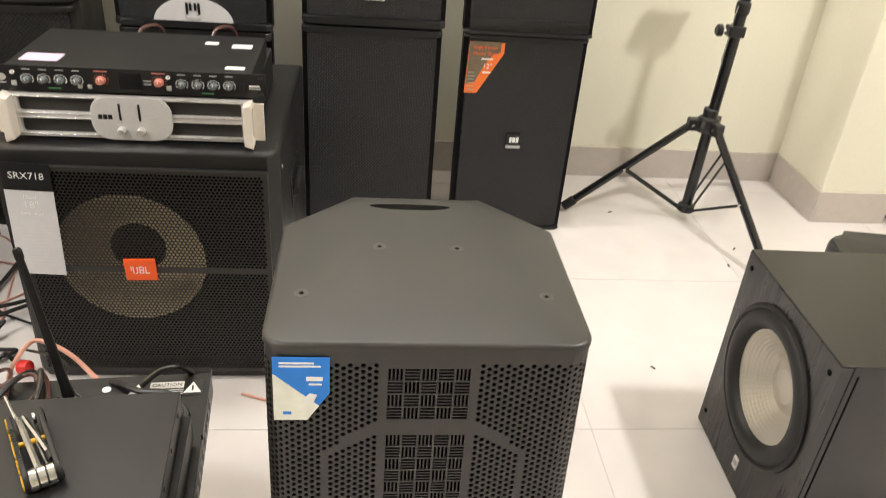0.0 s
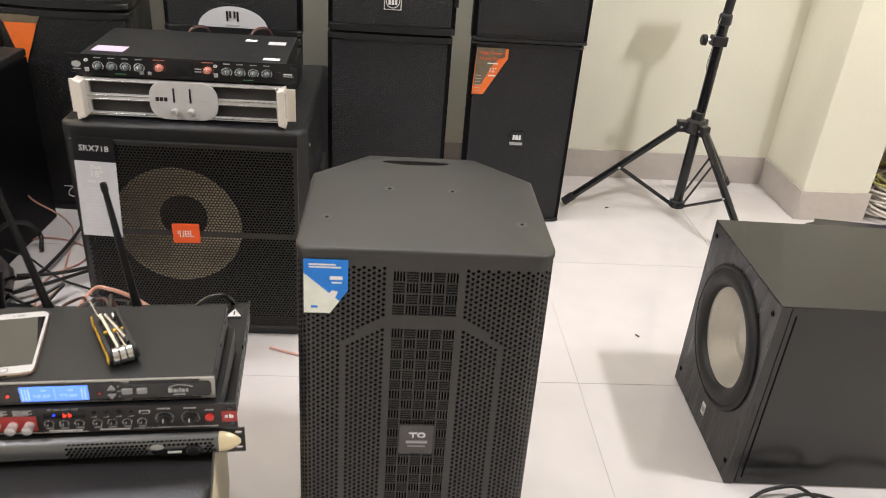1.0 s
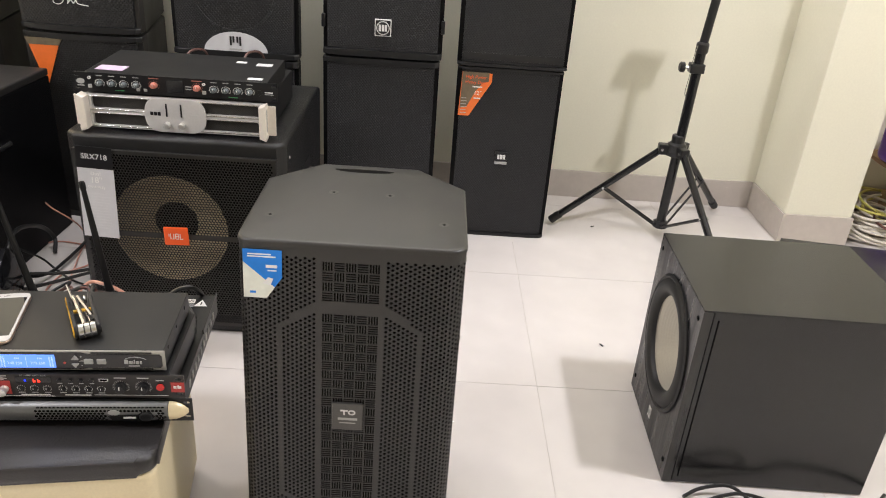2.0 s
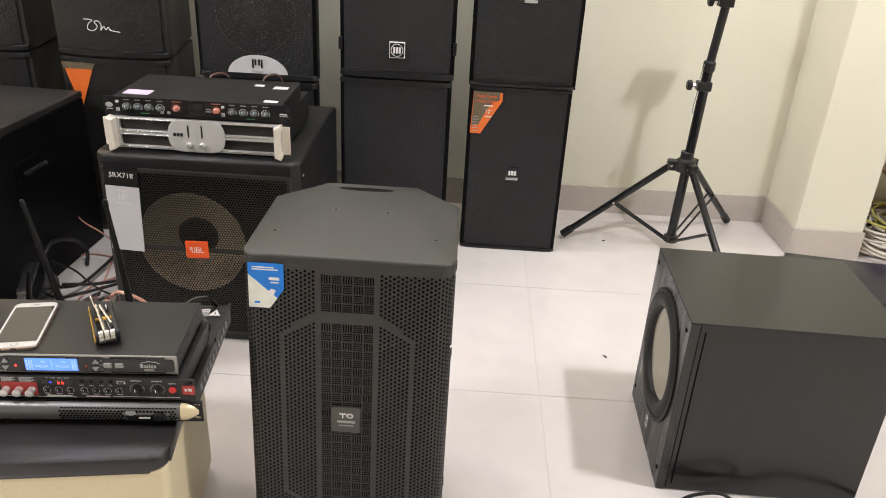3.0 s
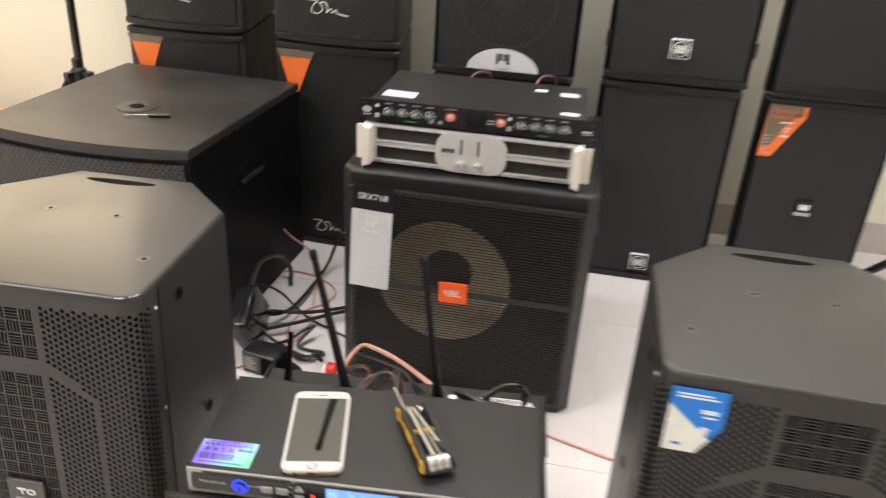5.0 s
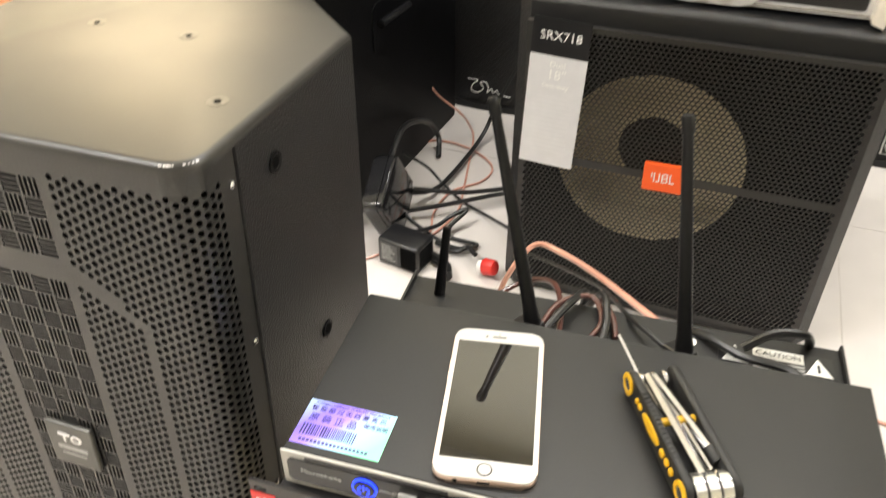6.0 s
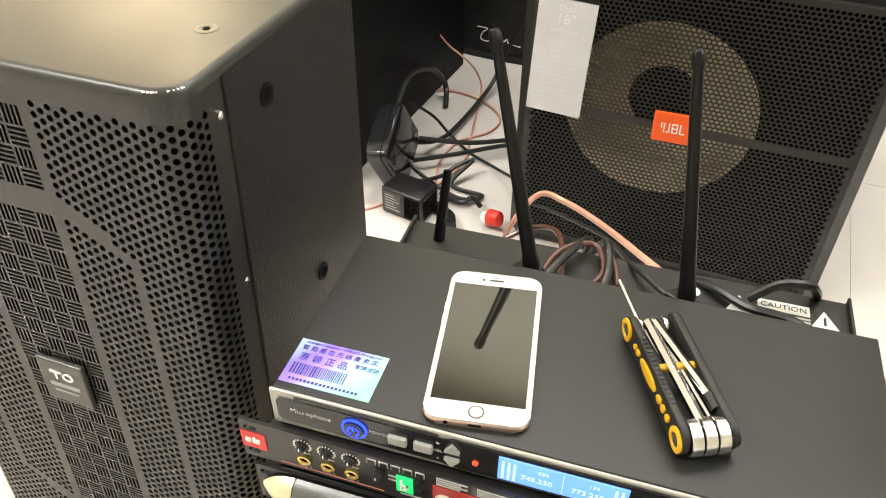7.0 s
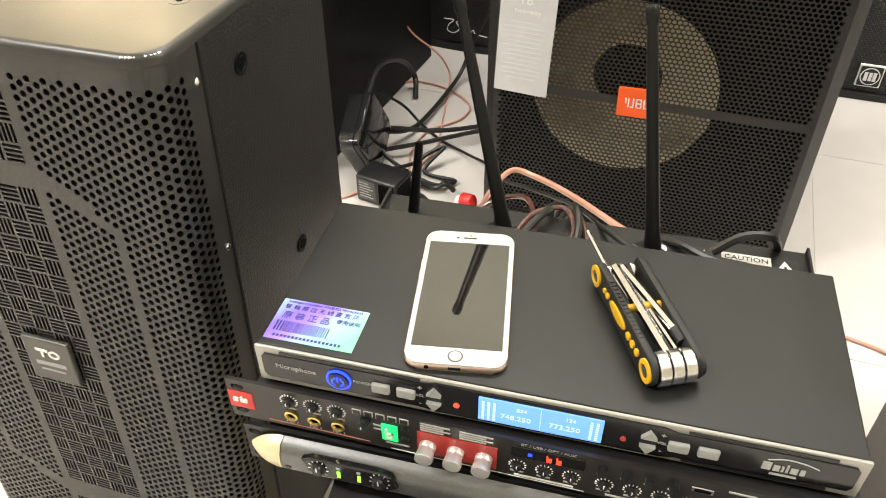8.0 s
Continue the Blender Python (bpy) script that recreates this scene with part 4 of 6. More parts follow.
# ---- tripod stand (built once, copied) ----
def tripod():
    t = thing("tripod_stand", pose(0, 0, 0), "black steel tripod speaker stand with open legs", "stand", "tripod stands")
    part("outer_tube", rod((0, 0, 0.055), (0.016, 0, 0.70), 0.0168, seg=20), GLOSS, t)
    part("inner_tube", rod((0.0158, 0, 0.69), (0.034, 0, 0.935), 0.0145, seg=20), METAL_BLACK, t)
    part("collar", moved(lathe([(0.019, 0.675), (0.021, 0.68), (0.021, 0.705), (0.0185, 0.71), (0.015, 0.712)], 20), pose(0.016, 0, 0)), PLASTIC, t)
    part("top_plate", box(-0.030, 0.100, -0.045, 0.045, 0.930, 0.938, 0.002), METAL_BLACK, t)
    for z in (0.625, 0.905):
        o = 0.014 if z < 0.7 else 0.032
        k = part("clamp", box(o - 0.028, o + 0.021, -0.02, 0.02, z - 0.016, z + 0.016, 0.004), PLASTIC, t)
        part("knob_stem", rod((o - 0.028, 0, z), (o - 0.045, 0, z), 0.006, seg=10), STEEL, k)
        part("knob", moved(lathe([(0.012, 0), (0.018, 0.003), (0.018, 0.014), (0.013, 0.018), (0.0001, 0.018)], 12, "x"), pose(o - 0.043, 0, z)), PLASTIC, k)
    part("pin_chain", tube([(-0.004, -0.01, 0.70), (-0.010, -0.014, 0.66), (-0.012, -0.016, 0.60), (-0.016, -0.016, 0.55), (-0.012, -0.016, 0.53)], 0.0016, 6), STEEL, t, "small steel safety chain")
    hub = part("hub", lathe([(0.02, 0.31), (0.036, 0.315), (0.040, 0.33), (0.032, 0.355), (0.022, 0.362), (0.022, 0.385), (0.019, 0.388)], 20), PLASTIC, t, "black plastic leg hub")
    part("low_collar", lathe([(0.019, 0.03), (0.027, 0.034), (0.027, 0.055), (0.019, 0.06)], 16), PLASTIC, t)
    for a in (175.0, 287.0, 43.0):
        d = Vector((math.cos(radians(a)), math.sin(radians(a)), 0))
        n = Vector((-d.y, d.x, 0))
        top, foot = d * 0.045 + Vector((0, 0, 0.335)), d * 0.405 + Vector((0, 0, 0.016))
        leg = part("leg", rod(top, foot, 0.0125, seg=14), GLOSS, t)
        part("rubber_foot", rod(foot + (top - foot).normalized() * 0.045, foot, 0.0155, 0.015, 14, bevel=0.003), RUBBER, leg)
        part("leg_bracket", moved(box(0.015, 0.062, -0.017, 0.017, 0.315, 0.352, 0.004), pose(0, 0, 0, 0, 0, a)), PLASTIC, hub)
        part("rivet", rod(d * 0.05 + n * 0.016 + Vector((0, 0, 0.335)), d * 0.05 + n * 0.021 + Vector((0, 0, 0.335)), 0.005, seg=10), STEEL, hub)
        part("rivet", rod(d * 0.05 - n * 0.016 + Vector((0, 0, 0.335)), d * 0.05 - n * 0.021 + Vector((0, 0, 0.335)), 0.005, seg=10), STEEL, hub)
        mid = top.lerp(foot, 0.52)
        low = d * 0.025 + Vector((0, 0, 0.043))
        for s in (-1, 1):
            part("brace", rod(mid + n * 0.014 * s, low + n * 0.012 * s, 0.0042, seg=8), METAL_BLACK, t)
        part("rivet", rod(mid - n * 0.018, mid + n * 0.018, 0.0045, seg=10), STEEL, leg)
    return t


stand = tripod()
stand.matrix_world = pose(1.212, 2.295, 0)
st2 = copy_thing(stand, pose(-1.74, 2.34, 0, 0, 0, 70) @ Matrix.Diagonal((0.8, 0.8, 1.2, 1)))
tagged(st2, "black steel tripod speaker stand half hidden behind the subwoofer")
board = thing("wooden_board", pose(-2.25, 2.3, 0), "orange-brown wooden box at the wall", "box")
part("body", box(-0.3, 0.25, -0.15, 0.2, 0.0, 0.2, 0.004), TERRACOTTA, board)


# ---- rack units ----
def knob(parent, x, y, z, r, h, skirt, cap, name="knob"):
    k = part(name, moved(lathe([(r, 0), (r, h * 0.35), (r * 0.8, h * 0.45), (r * 0.74, h), (r * 0.6, h + 0.0006), (0.0001, h + 0.0006)], 20, "y"), pose(x, y, z)), skirt, parent)
    part("pointer", box(x - r * 0.08, x + r * 0.08, y - h - 0.0012, y - h * 0.5, z + r * 0.1, z + r * 0.72), cap, k)
    return k


def ticks(parent, x, y, z, r, material, n=11, a0=-40, a1=220):
    bm = None
    for i in range(n):
        a = radians(a0 + (a1 - a0) * i / (n - 1))
        own = moved(box(-0.00026, 0.00026, -0.0004, 0.0004, r * 0.90, r * 1.12), pose(x, y, z, 0, 90 - math.degrees(a), 0))
        bm = merge(bm, own)
    return part("dial_marks", bm, material, parent)


def ears(t, hw, z0, z1, material, y=0.0):
    """Rack front panel with oblong mounting holes."""
    h = z1 - z0
    holes = []
    for s in (-1, 1):
        for z in (z0 + h * 0.18, z1 - h * 0.18):
            holes.append(rounded(s * (hw - 0.009) - 0.0055, s * (hw - 0.009) + 0.0055, z - 0.003, z + 0.003, 0.0029, 3))
    vs, fs = punched([(-hw, z0), (hw, z0), (hw, z1), (-hw, z1)], holes)
    bm = bmesh.new()
    a = [bm.verts.new((v.x, y, v.y)) for v in vs]
    for f in fs:
        bm.faces.new([a[i] for i in f])
    bmesh.ops.recalc_face_normals(bm, faces=bm.faces)
    ext = bmesh.ops.extrude_face_region(bm, geom=bm.faces[:])
    for v in [g for g in ext["geom"] if isinstance(g, bmesh.types.BMVert)]:
        v.co.y += 0.003
    return part("front_panel", bm, material, t)


# silver power amplifier on the subwoofer
def silver_amp():
    t = thing("power_amplifier", pose(-0.277, 1.512, 0.5505, 0, 0, 0.3), "silver-fronted power amplifier with two vents on the subwoofer", "amplifier")
    part("chassis", box(-0.218, 0.218, 0.012, 0.36, 0.006, 0.084, 0.002), METAL_BLACK, t)
    hw, z0, z1 = 0.2415, 0.004, 0.086
    vents = [rounded(s * 0.131 - 0.069, s * 0.131 + 0.069, za, zb, 0.004, 3) for s in (-1, 1) for za, zb in ((0.0515, 0.0795), (0.0105, 0.0385))]
    vs, fs = punched([(-hw + 0.02, z0), (hw - 0.02, z0), (hw - 0.02, z1), (-hw + 0.02, z1)], vents)
    bm = bmesh.new()
    a = [bm.verts.new((v.x, 0, v.y)) for v in vs]
    for f in fs:
        bm.faces.new([a[i] for i in f])
    bmesh.ops.recalc_face_normals(bm, faces=bm.faces)
    ext = bmesh.ops.extrude_face_region(bm, geom=bm.faces[:])
    for v in [g for g in ext["geom"] if isinstance(g, bmesh.types.BMVert)]:
        v.co.y += 0.010
    fp = part("front_panel", bm, SILVER, t, "brushed silver front panel with four vents")
    # thin steel rods stand in for the highlight lines on the vent edges
    for z in (0.0085, 0.0405, 0.0495, 0.0815):
        part("trim_rail", rod((-0.205, -0.0003, z), (0.205, -0.0003, z), 0.0015, seg=10), STEEL, fp, "thin bright trim rod drawing the highlight along the vent edges", True)
    part("vent_mesh", box(-0.215, 0.215, 0.0095, 0.0115, 0.008, 0.080), VENT_MESH, t)
    for s in (-1, 1):
        part("ear", box(s * (hw - 0.012) - 0.012, s * (hw - 0.012) + 0.012, 0.001, 0.006, z0 + 0.004, z1 - 0.004, 0.001), CHAMP, t)
        part("handle", plate([(s * 0.206, 0.006), (s * 0.222, 0.0), (s * 0.2235, 0.010), (s * 0.219, 0.02), (s * 0.219, 0.07), (s * 0.2235, 0.080), (s * 0.222, 0.090), (s * 0.206, 0.084)][::s], 0.034, -0.028, 0.003), CHAMP, t, "champagne moulded handle")
    bz = part("bezel", plate(rounded(-0.073, 0.073, 0.003, 0.087, 0.032, 8), 0.006, -0.005, 0.0015), SILVER, t, "silver rounded centre plate")
    for x in (-0.020, 0.015):
        part("level_slot", box(x - 0.0018, x + 0.0018, -0.006, -0.004, 0.042, 0.074), PLASTIC, bz)
    for z in range(5):
        part("level_mark", box(-0.006, 0.003, -0.0056, -0.0046, 0.047 + 0.006 * z, 0.048 + 0.006 * z), GREYPRINT, bz)
    for x in (-0.020, 0.015):
        part("knob", moved(lathe([(0.0075, 0), (0.0075, 0.010), (0.006, 0.013), (0.0001, 0.0135)], 20, "y"), pose(x, -0.005, 0.022)), KNOB_SILVER, bz, smooth=True)
    for x in (-0.056, -0.047, -0.038):
        part("emblem_bar", box(x - 0.0035, x + 0.0035, -0.0056, -0.0046, 0.0435, 0.0525), PLASTIC, bz)
    part("text_bar", box(-0.054, -0.036, -0.0056, -0.0046, 0.039, 0.0405), GREYPRINT, bz)
    part("text_bar", box(0.034, 0.055, -0.0056, -0.0046, 0.046, 0.050), GREYPRINT, bz)
    for x in (-0.19, 0.19):
        for y in (0.04, 0.3):
            part("foot", rod((x, y, -0.0025), (x, y, 0.007), 0.012, seg=12), RUBBER, t)
    return t


silver_amp()


# black one-unit processor on the amplifier
def processor():
    t = thing("signal_processor", pose(-0.272, 1.517, 0.6385, 0, 0, 0.8) @ Matrix.Diagonal((1, 1, 0.87, 1)), "black rack processor with grey and red knobs on the amplifier", "processor")
    part("chassis", box(-0.217, 0.217, 0.003, 0.245, 0.005, 0.056, 0.002), METAL_BLACK, t)
    ears(t, 0.2415, 0.004, 0.056, PLASTIC)
    z = 0.030
    for base in (-0.180, 0.090):
        for k in range(4):
            kk = knob(t, base + 0.0285 * k, -0.0005, z - 0.002, 0.0074, 0.012, GREYKNOB, WHITE)
            ticks(t, base + 0.0285 * k, -0.0008, z - 0.002, 0.0105, WHITE, 31)
            part("text_bar", box(base + 0.0285 * k - 0.007, base + 0.0285 * k + 0.007, -0.0008, 0.0002, 0.0475, 0.0495), GREYPRINT, t)
        part("green_mark", box(base + 0.034, base + 0.056, -0.0008, 0.0002, 0.009, 0.011), GREENPRINT, t, "small green printed mark")
        part("jack", moved(lathe([(0.004, 0), (0.004, 0.003), (0.0025, 0.003), (0.002, 0.0), (0.0001, 0)], 12, "y"), pose(base - 0.0235, 0, z + 0.012)), WHITE, t)
        part("switch", box(base - 0.028, base - 0.019, -0.003, 0.0, z - 0.016, z - 0.006, 0.0008), GREYPRINT, t)
    for x in (-0.052, 0.050):
        knob(t, x, -0.0005, z + 0.001, 0.0088, 0.012, REDKNOB, WHITE)
        ticks(t, x, -0.0008, z + 0.001, 0.0122, REDKNOB, 15)
        part("text_bar", box(x - 0.012, x + 0.012, -0.0008, 0.0002, 0.0485, 0.0505), REDKNOB, t)
    part("display", box(-0.022, 0.018, -0.002, 0.001, 0.012, 0.048, 0.0008), GLOSS, t)
    for k in range(2):
        part("text_bar", box(0.022, 0.036, -0.0008, 0.0002, 0.024 + 0.007 * k, 0.0265 + 0.007 * k), GREYPRINT, t)
    for x in (-0.09, -0.073):
        part("button", box(x - 0.004, x + 0.004, -0.003, 0, 0.012, 0.020, 0.0008), GREYPRINT, t)
    part("emblem", plate(ngon(-0.225, 0.031, 0.0095, 18, 0, 1.0, 0.8), 0.001, -0.0012), GREYPRINT, t)
    part("text_bar", box(-0.233, -0.217, -0.001, 0.0002, 0.018, 0.0205), GREYPRINT, t)
    part("switch", box(0.195, 0.205, -0.003, 0, 0.020, 0.035, 0.0008), PLASTIC, t)
    part("text_bar", box(0.211, 0.230, -0.001, 0.0002, 0.028, 0.031), WHITE, t)
    part("text_bar", box(0.211, 0.232, -0.001, 0.0002, 0.023, 0.025), GREYPRINT, t)
    lab = mat("pale_violet_label", (0.66, 0.52, 0.70), 0.4, vary=0.08)
    part("label_sheet", moved(box(-0.034, 0.034, -0.022, 0.022, 0, 0.0006), pose(-0.168, 0.052, 0.0562, 0, 0, -2)), lab, t, "pale violet paper label")
    part("label_sheet", moved(box(-0.018, 0.018, -0.009, 0.009, 0, 0.0006), pose(0.183, 0.03, 0.0562, 0, 0, -2)), WHITE, t, "small white paper label")
    part("label_sheet", moved(box(-0.013, 0.013, -0.009, 0.009, 0, 0.0006), pose(0.116, 0.185, 0.0562)), WHITE, t, "small white paper label")
    part("label_sheet", moved(box(-0.02, 0.02, -0.014, 0.014, 0, 0.0006), pose(0.178, 0.17, 0.0562)), CARD, t, "small grey paper label")
    return t


processor()
for k, (x, yy) in enumerate(((-0.30, 1.80), (-0.15, 1.82))):
    c = thing("signal_cable", pose(0, 0, 0), "brownish lead behind the processor", "cable")
    part("lead", tube([(x - 0.03, yy - 0.04, 0.66), (x - 0.02, yy, 0.685), (x + 0.01, yy + 0.03, 0.68), (x + 0.02, yy + 0.06, 0.62), (x + 0.02, yy + 0.14, 0.57)], 0.0035, 6), BROWNWIRE, c)

# ---- cream stool under the stack ----
stool = thing("stool", pose(-0.258, 0.768, 0, 0, 0, 9), "cream leatherette stool with black padded seat", "stool")
part("body", prism(rounded(-0.178, 0.178, -0.178, 0.178, 0.02), 0.03, 0.299, 0.008, 3), CREAM, stool, smooth=True)
part("seat_pad", prism(rounded(-0.18, 0.18, -0.18, 0.18, 0.03, 8), 0.297, 0.329, 0.011, 3), LEATHER, stool, "black padded seat", True)
for x in (-0.15, 0.15):
    for y in (-0.15, 0.15):
        part("foot", rod((x, y, 0), (x, y, 0.032), 0.014, 0.018, 14), RUBBER, stool)


# grey power amplifier
def grey_amp():
    t = thing("power_amplifier", pose(-0.2585, 0.688, 0.330, 0, 0, 5.2), "grey rounded-front power amplifier with gold end caps", "amplifier")
    part("chassis", box(-0.222, 0.222, 0.006, 0.340, 0.006, 0.046, 0.0015), METAL_BLACK, t)
    bm = None
    # side flange with square cut-outs along the rear
    for s in (-1, 1):
        part("side_rail", box(s * 0.222 - 0.001, s * 0.222 + 0.0015, 0.20, 0.340, 0.044, 0.053), METAL_BLACK, t)
        for k in range(10):
            part("vent_slot", box(s * 0.2225 - 0.0005, s * 0.2225 + 0.0008, 0.07 + 0.024 * k, 0.08 + 0.024 * k, 0.02, 0.034), GREYPRINT, t)
    ears(t, 0.2415, 0.004, 0.048, METAL_BLACK, 0.003)
    # rounded gunmetal front
    prof = [(0.002, 0.005), (-0.008, 0.006), (-0.016, 0.012), (-0.0185, 0.022), (-0.017, 0.034), (-0.010, 0.043), (0.002, 0.046)]
    own = bmesh.new()
    rows = [[own.verts.new((x, y, z)) for y, z in prof] for x in (-0.205, 0.205)]
    for i in range(len(prof) - 1):
        own.faces.new((rows[0][i], rows[0][i + 1], rows[1][i + 1], rows[1][i]))
    own.faces.new(rows[0])
    own.faces.new(rows[1][::-1])
    fp = part("front_cover", own, GUN, t, "gunmetal rounded front cover", True)
    # dark punched field on its one half
    for j in range(6):
        for i in range(32):
            x = 0.002 + i * 0.0062 + 0.0031 * (j % 2)
            z = 0.0105 + j * 0.0055
            yy = np.interp(z, [0.006, 0.012, 0.022, 0.034, 0.043], [-0.008, -0.016, -0.0185, -0.017, -0.010])
            if 0.108 < x < 0.186 and z < 0.031:
                continue
            holes_bm = rod((x, yy + 0.001, z), (x, yy - 0.0004, z), 0.0028, seg=6)
            bm = merge(bm, holes_bm)
    part("perforation", bm, DARK, t, "rows of small dark vent holes")
    for s in (-1, 1):
        own = bmesh.new()
        rr = []
        for k in range(7):
            q = k / 6
            f = max(0.04, 1 - q ** 2.0) ** 0.75
            rr.append([own.verts.new((s * (0.206 + 0.030 * q), 0.002 + (y - 0.002) * f, 0.0215 + (z - 0.0215) * (0.12 + 0.88 * f))) for y, z in prof])
        for a, b in zip(rr, rr[1:]):
            for i in range(len(prof) - 1):
                own.faces.new((a[i], a[i + 1], b[i + 1], b[i]))
        own.faces.new(rr[0])
        part("end_cap", own, GOLD, t, "pale gold curved end cap", True)
        part("screw", rod((s * 0.2, -0.0175, 0.018), (s * 0.2, -0.019, 0.018), 0.003, seg=10), PLASTIC, t)
    pod = part("control_pod", plate([(-0.186, 0.040), (-0.18, 0.023), (-0.165, 0.019), (-0.085, 0.019), (-0.074, 0.025), (-0.08, 0.041), (-0.095, 0.045), (-0.175, 0.045)], 0.010, -0.0235, 0.002), GLOSS, t, "black control pod with level knobs and green lamps")
    for x in (-0.166, -0.094):
        knob(pod, x, -0.0235, 0.032, 0.0085, 0.006, PLASTIC, WHITE)
        ticks(pod, x, -0.0238, 0.032, 0.0108, WHITE, 9)
    for x in (-0.142, -0.118):
        part("lamp", box(x - 0.0018, x + 0.0018, -0.0245, -0.023, 0.025, 0.034), LED_LIME, pod)
        part("lamp", box(x - 0.002, x + 0.002, -0.0245, -0.023, 0.037, 0.040), GREYPRINT, pod)
    pl = part("switch_plate", plate([(0.112, 0.021), (0.118, 0.012), (0.176, 0.010), (0.185, 0.020), (0.178, 0.031), (0.165, 0.031), (0.158, 0.024), (0.116, 0.024)], 0.004, -0.0205, 0.001), GLOSS, t)
    part("emblem", plate(ngon(0.122, 0.030, 0.0075, 14, 0, 1.3, 0.8), 0.001, -0.0205), GREYPRINT, t)
    part("text_bar", box(0.136, 0.155, -0.0212, -0.0202, 0.0165, 0.0205), WHITE, pl)
    part("rocker_switch", moved(lathe([(0.010, 0), (0.010, 0.003), (0.0085, 0.005), (0.0001, 0.0045)], 20, "y"), pose(0.171, -0.020, 0.0205)), PLASTIC, pl)
    # rear label on the top plate
    lb = part("warning_label", box(0.105, 0.213, 0.290, 0.323, 0.0462, 0.0468), PLASTIC, t, "black and white caution label")
    part("label_strip", box(0.138, 0.186, 0.307, 0.321, 0.0466, 0.0471), WHITE, lb)
    lettering("lettering", "CAUTION", 0.0095, on_top(0.162, 0.314, 0.0473), PLASTIC, lb)
    for k in range(3):
        part("text_bar", box(0.138, 0.186, 0.293 + 0.0044 * k, 0.2955 + 0.0044 * k, 0.0466, 0.0471), GREYPRINT, lb)
    for x in (0.121, 0.199):
        part("warning_triangle", prism([(x - 0.0125, 0.295), (x + 0.0125, 0.295), (x, 0.319)], 0.0466, 0.0474), WHITE, lb)
        part("warning_mark", box(x - 0.0012, x + 0.0012, 0.299, 0.310, 0.0472, 0.0479), PLASTIC, lb)
    part("round_label", rod((0.078, 0.312, 0.046), (0.078, 0.312, 0.0468), 0.0062, seg=18), WHITE, t)
    for x in (-0.15, 0.15):
        for y in (0.05, 0.2):
            part("foot", rod((x, y, -0.001), (x, y, 0.008), 0.012, seg=12), RUBBER, t)
    # the rounded front is slimmer and shallower than the chassis
    slim = Matrix.Translation((0, 0, 0.0078)) @ Matrix.Diagonal((1, 0.62, 0.83, 1))
    narrow = Matrix.Translation((-0.055, 0, 0.001)) @ Matrix.Diagonal((0.70, 1, 1, 1))
    for ob in t.children:
        kind = ob.name.split(".")[0]
        if kind in ("front_cover", "perforation", "end_cap", "screw", "control_pod", "switch_plate", "emblem"):
            for o in (ob, *ob.children_recursive):
                o.data.transform(slim)
                if kind == "control_pod":
                    o.data.transform(narrow)
    return t


grey_amp()


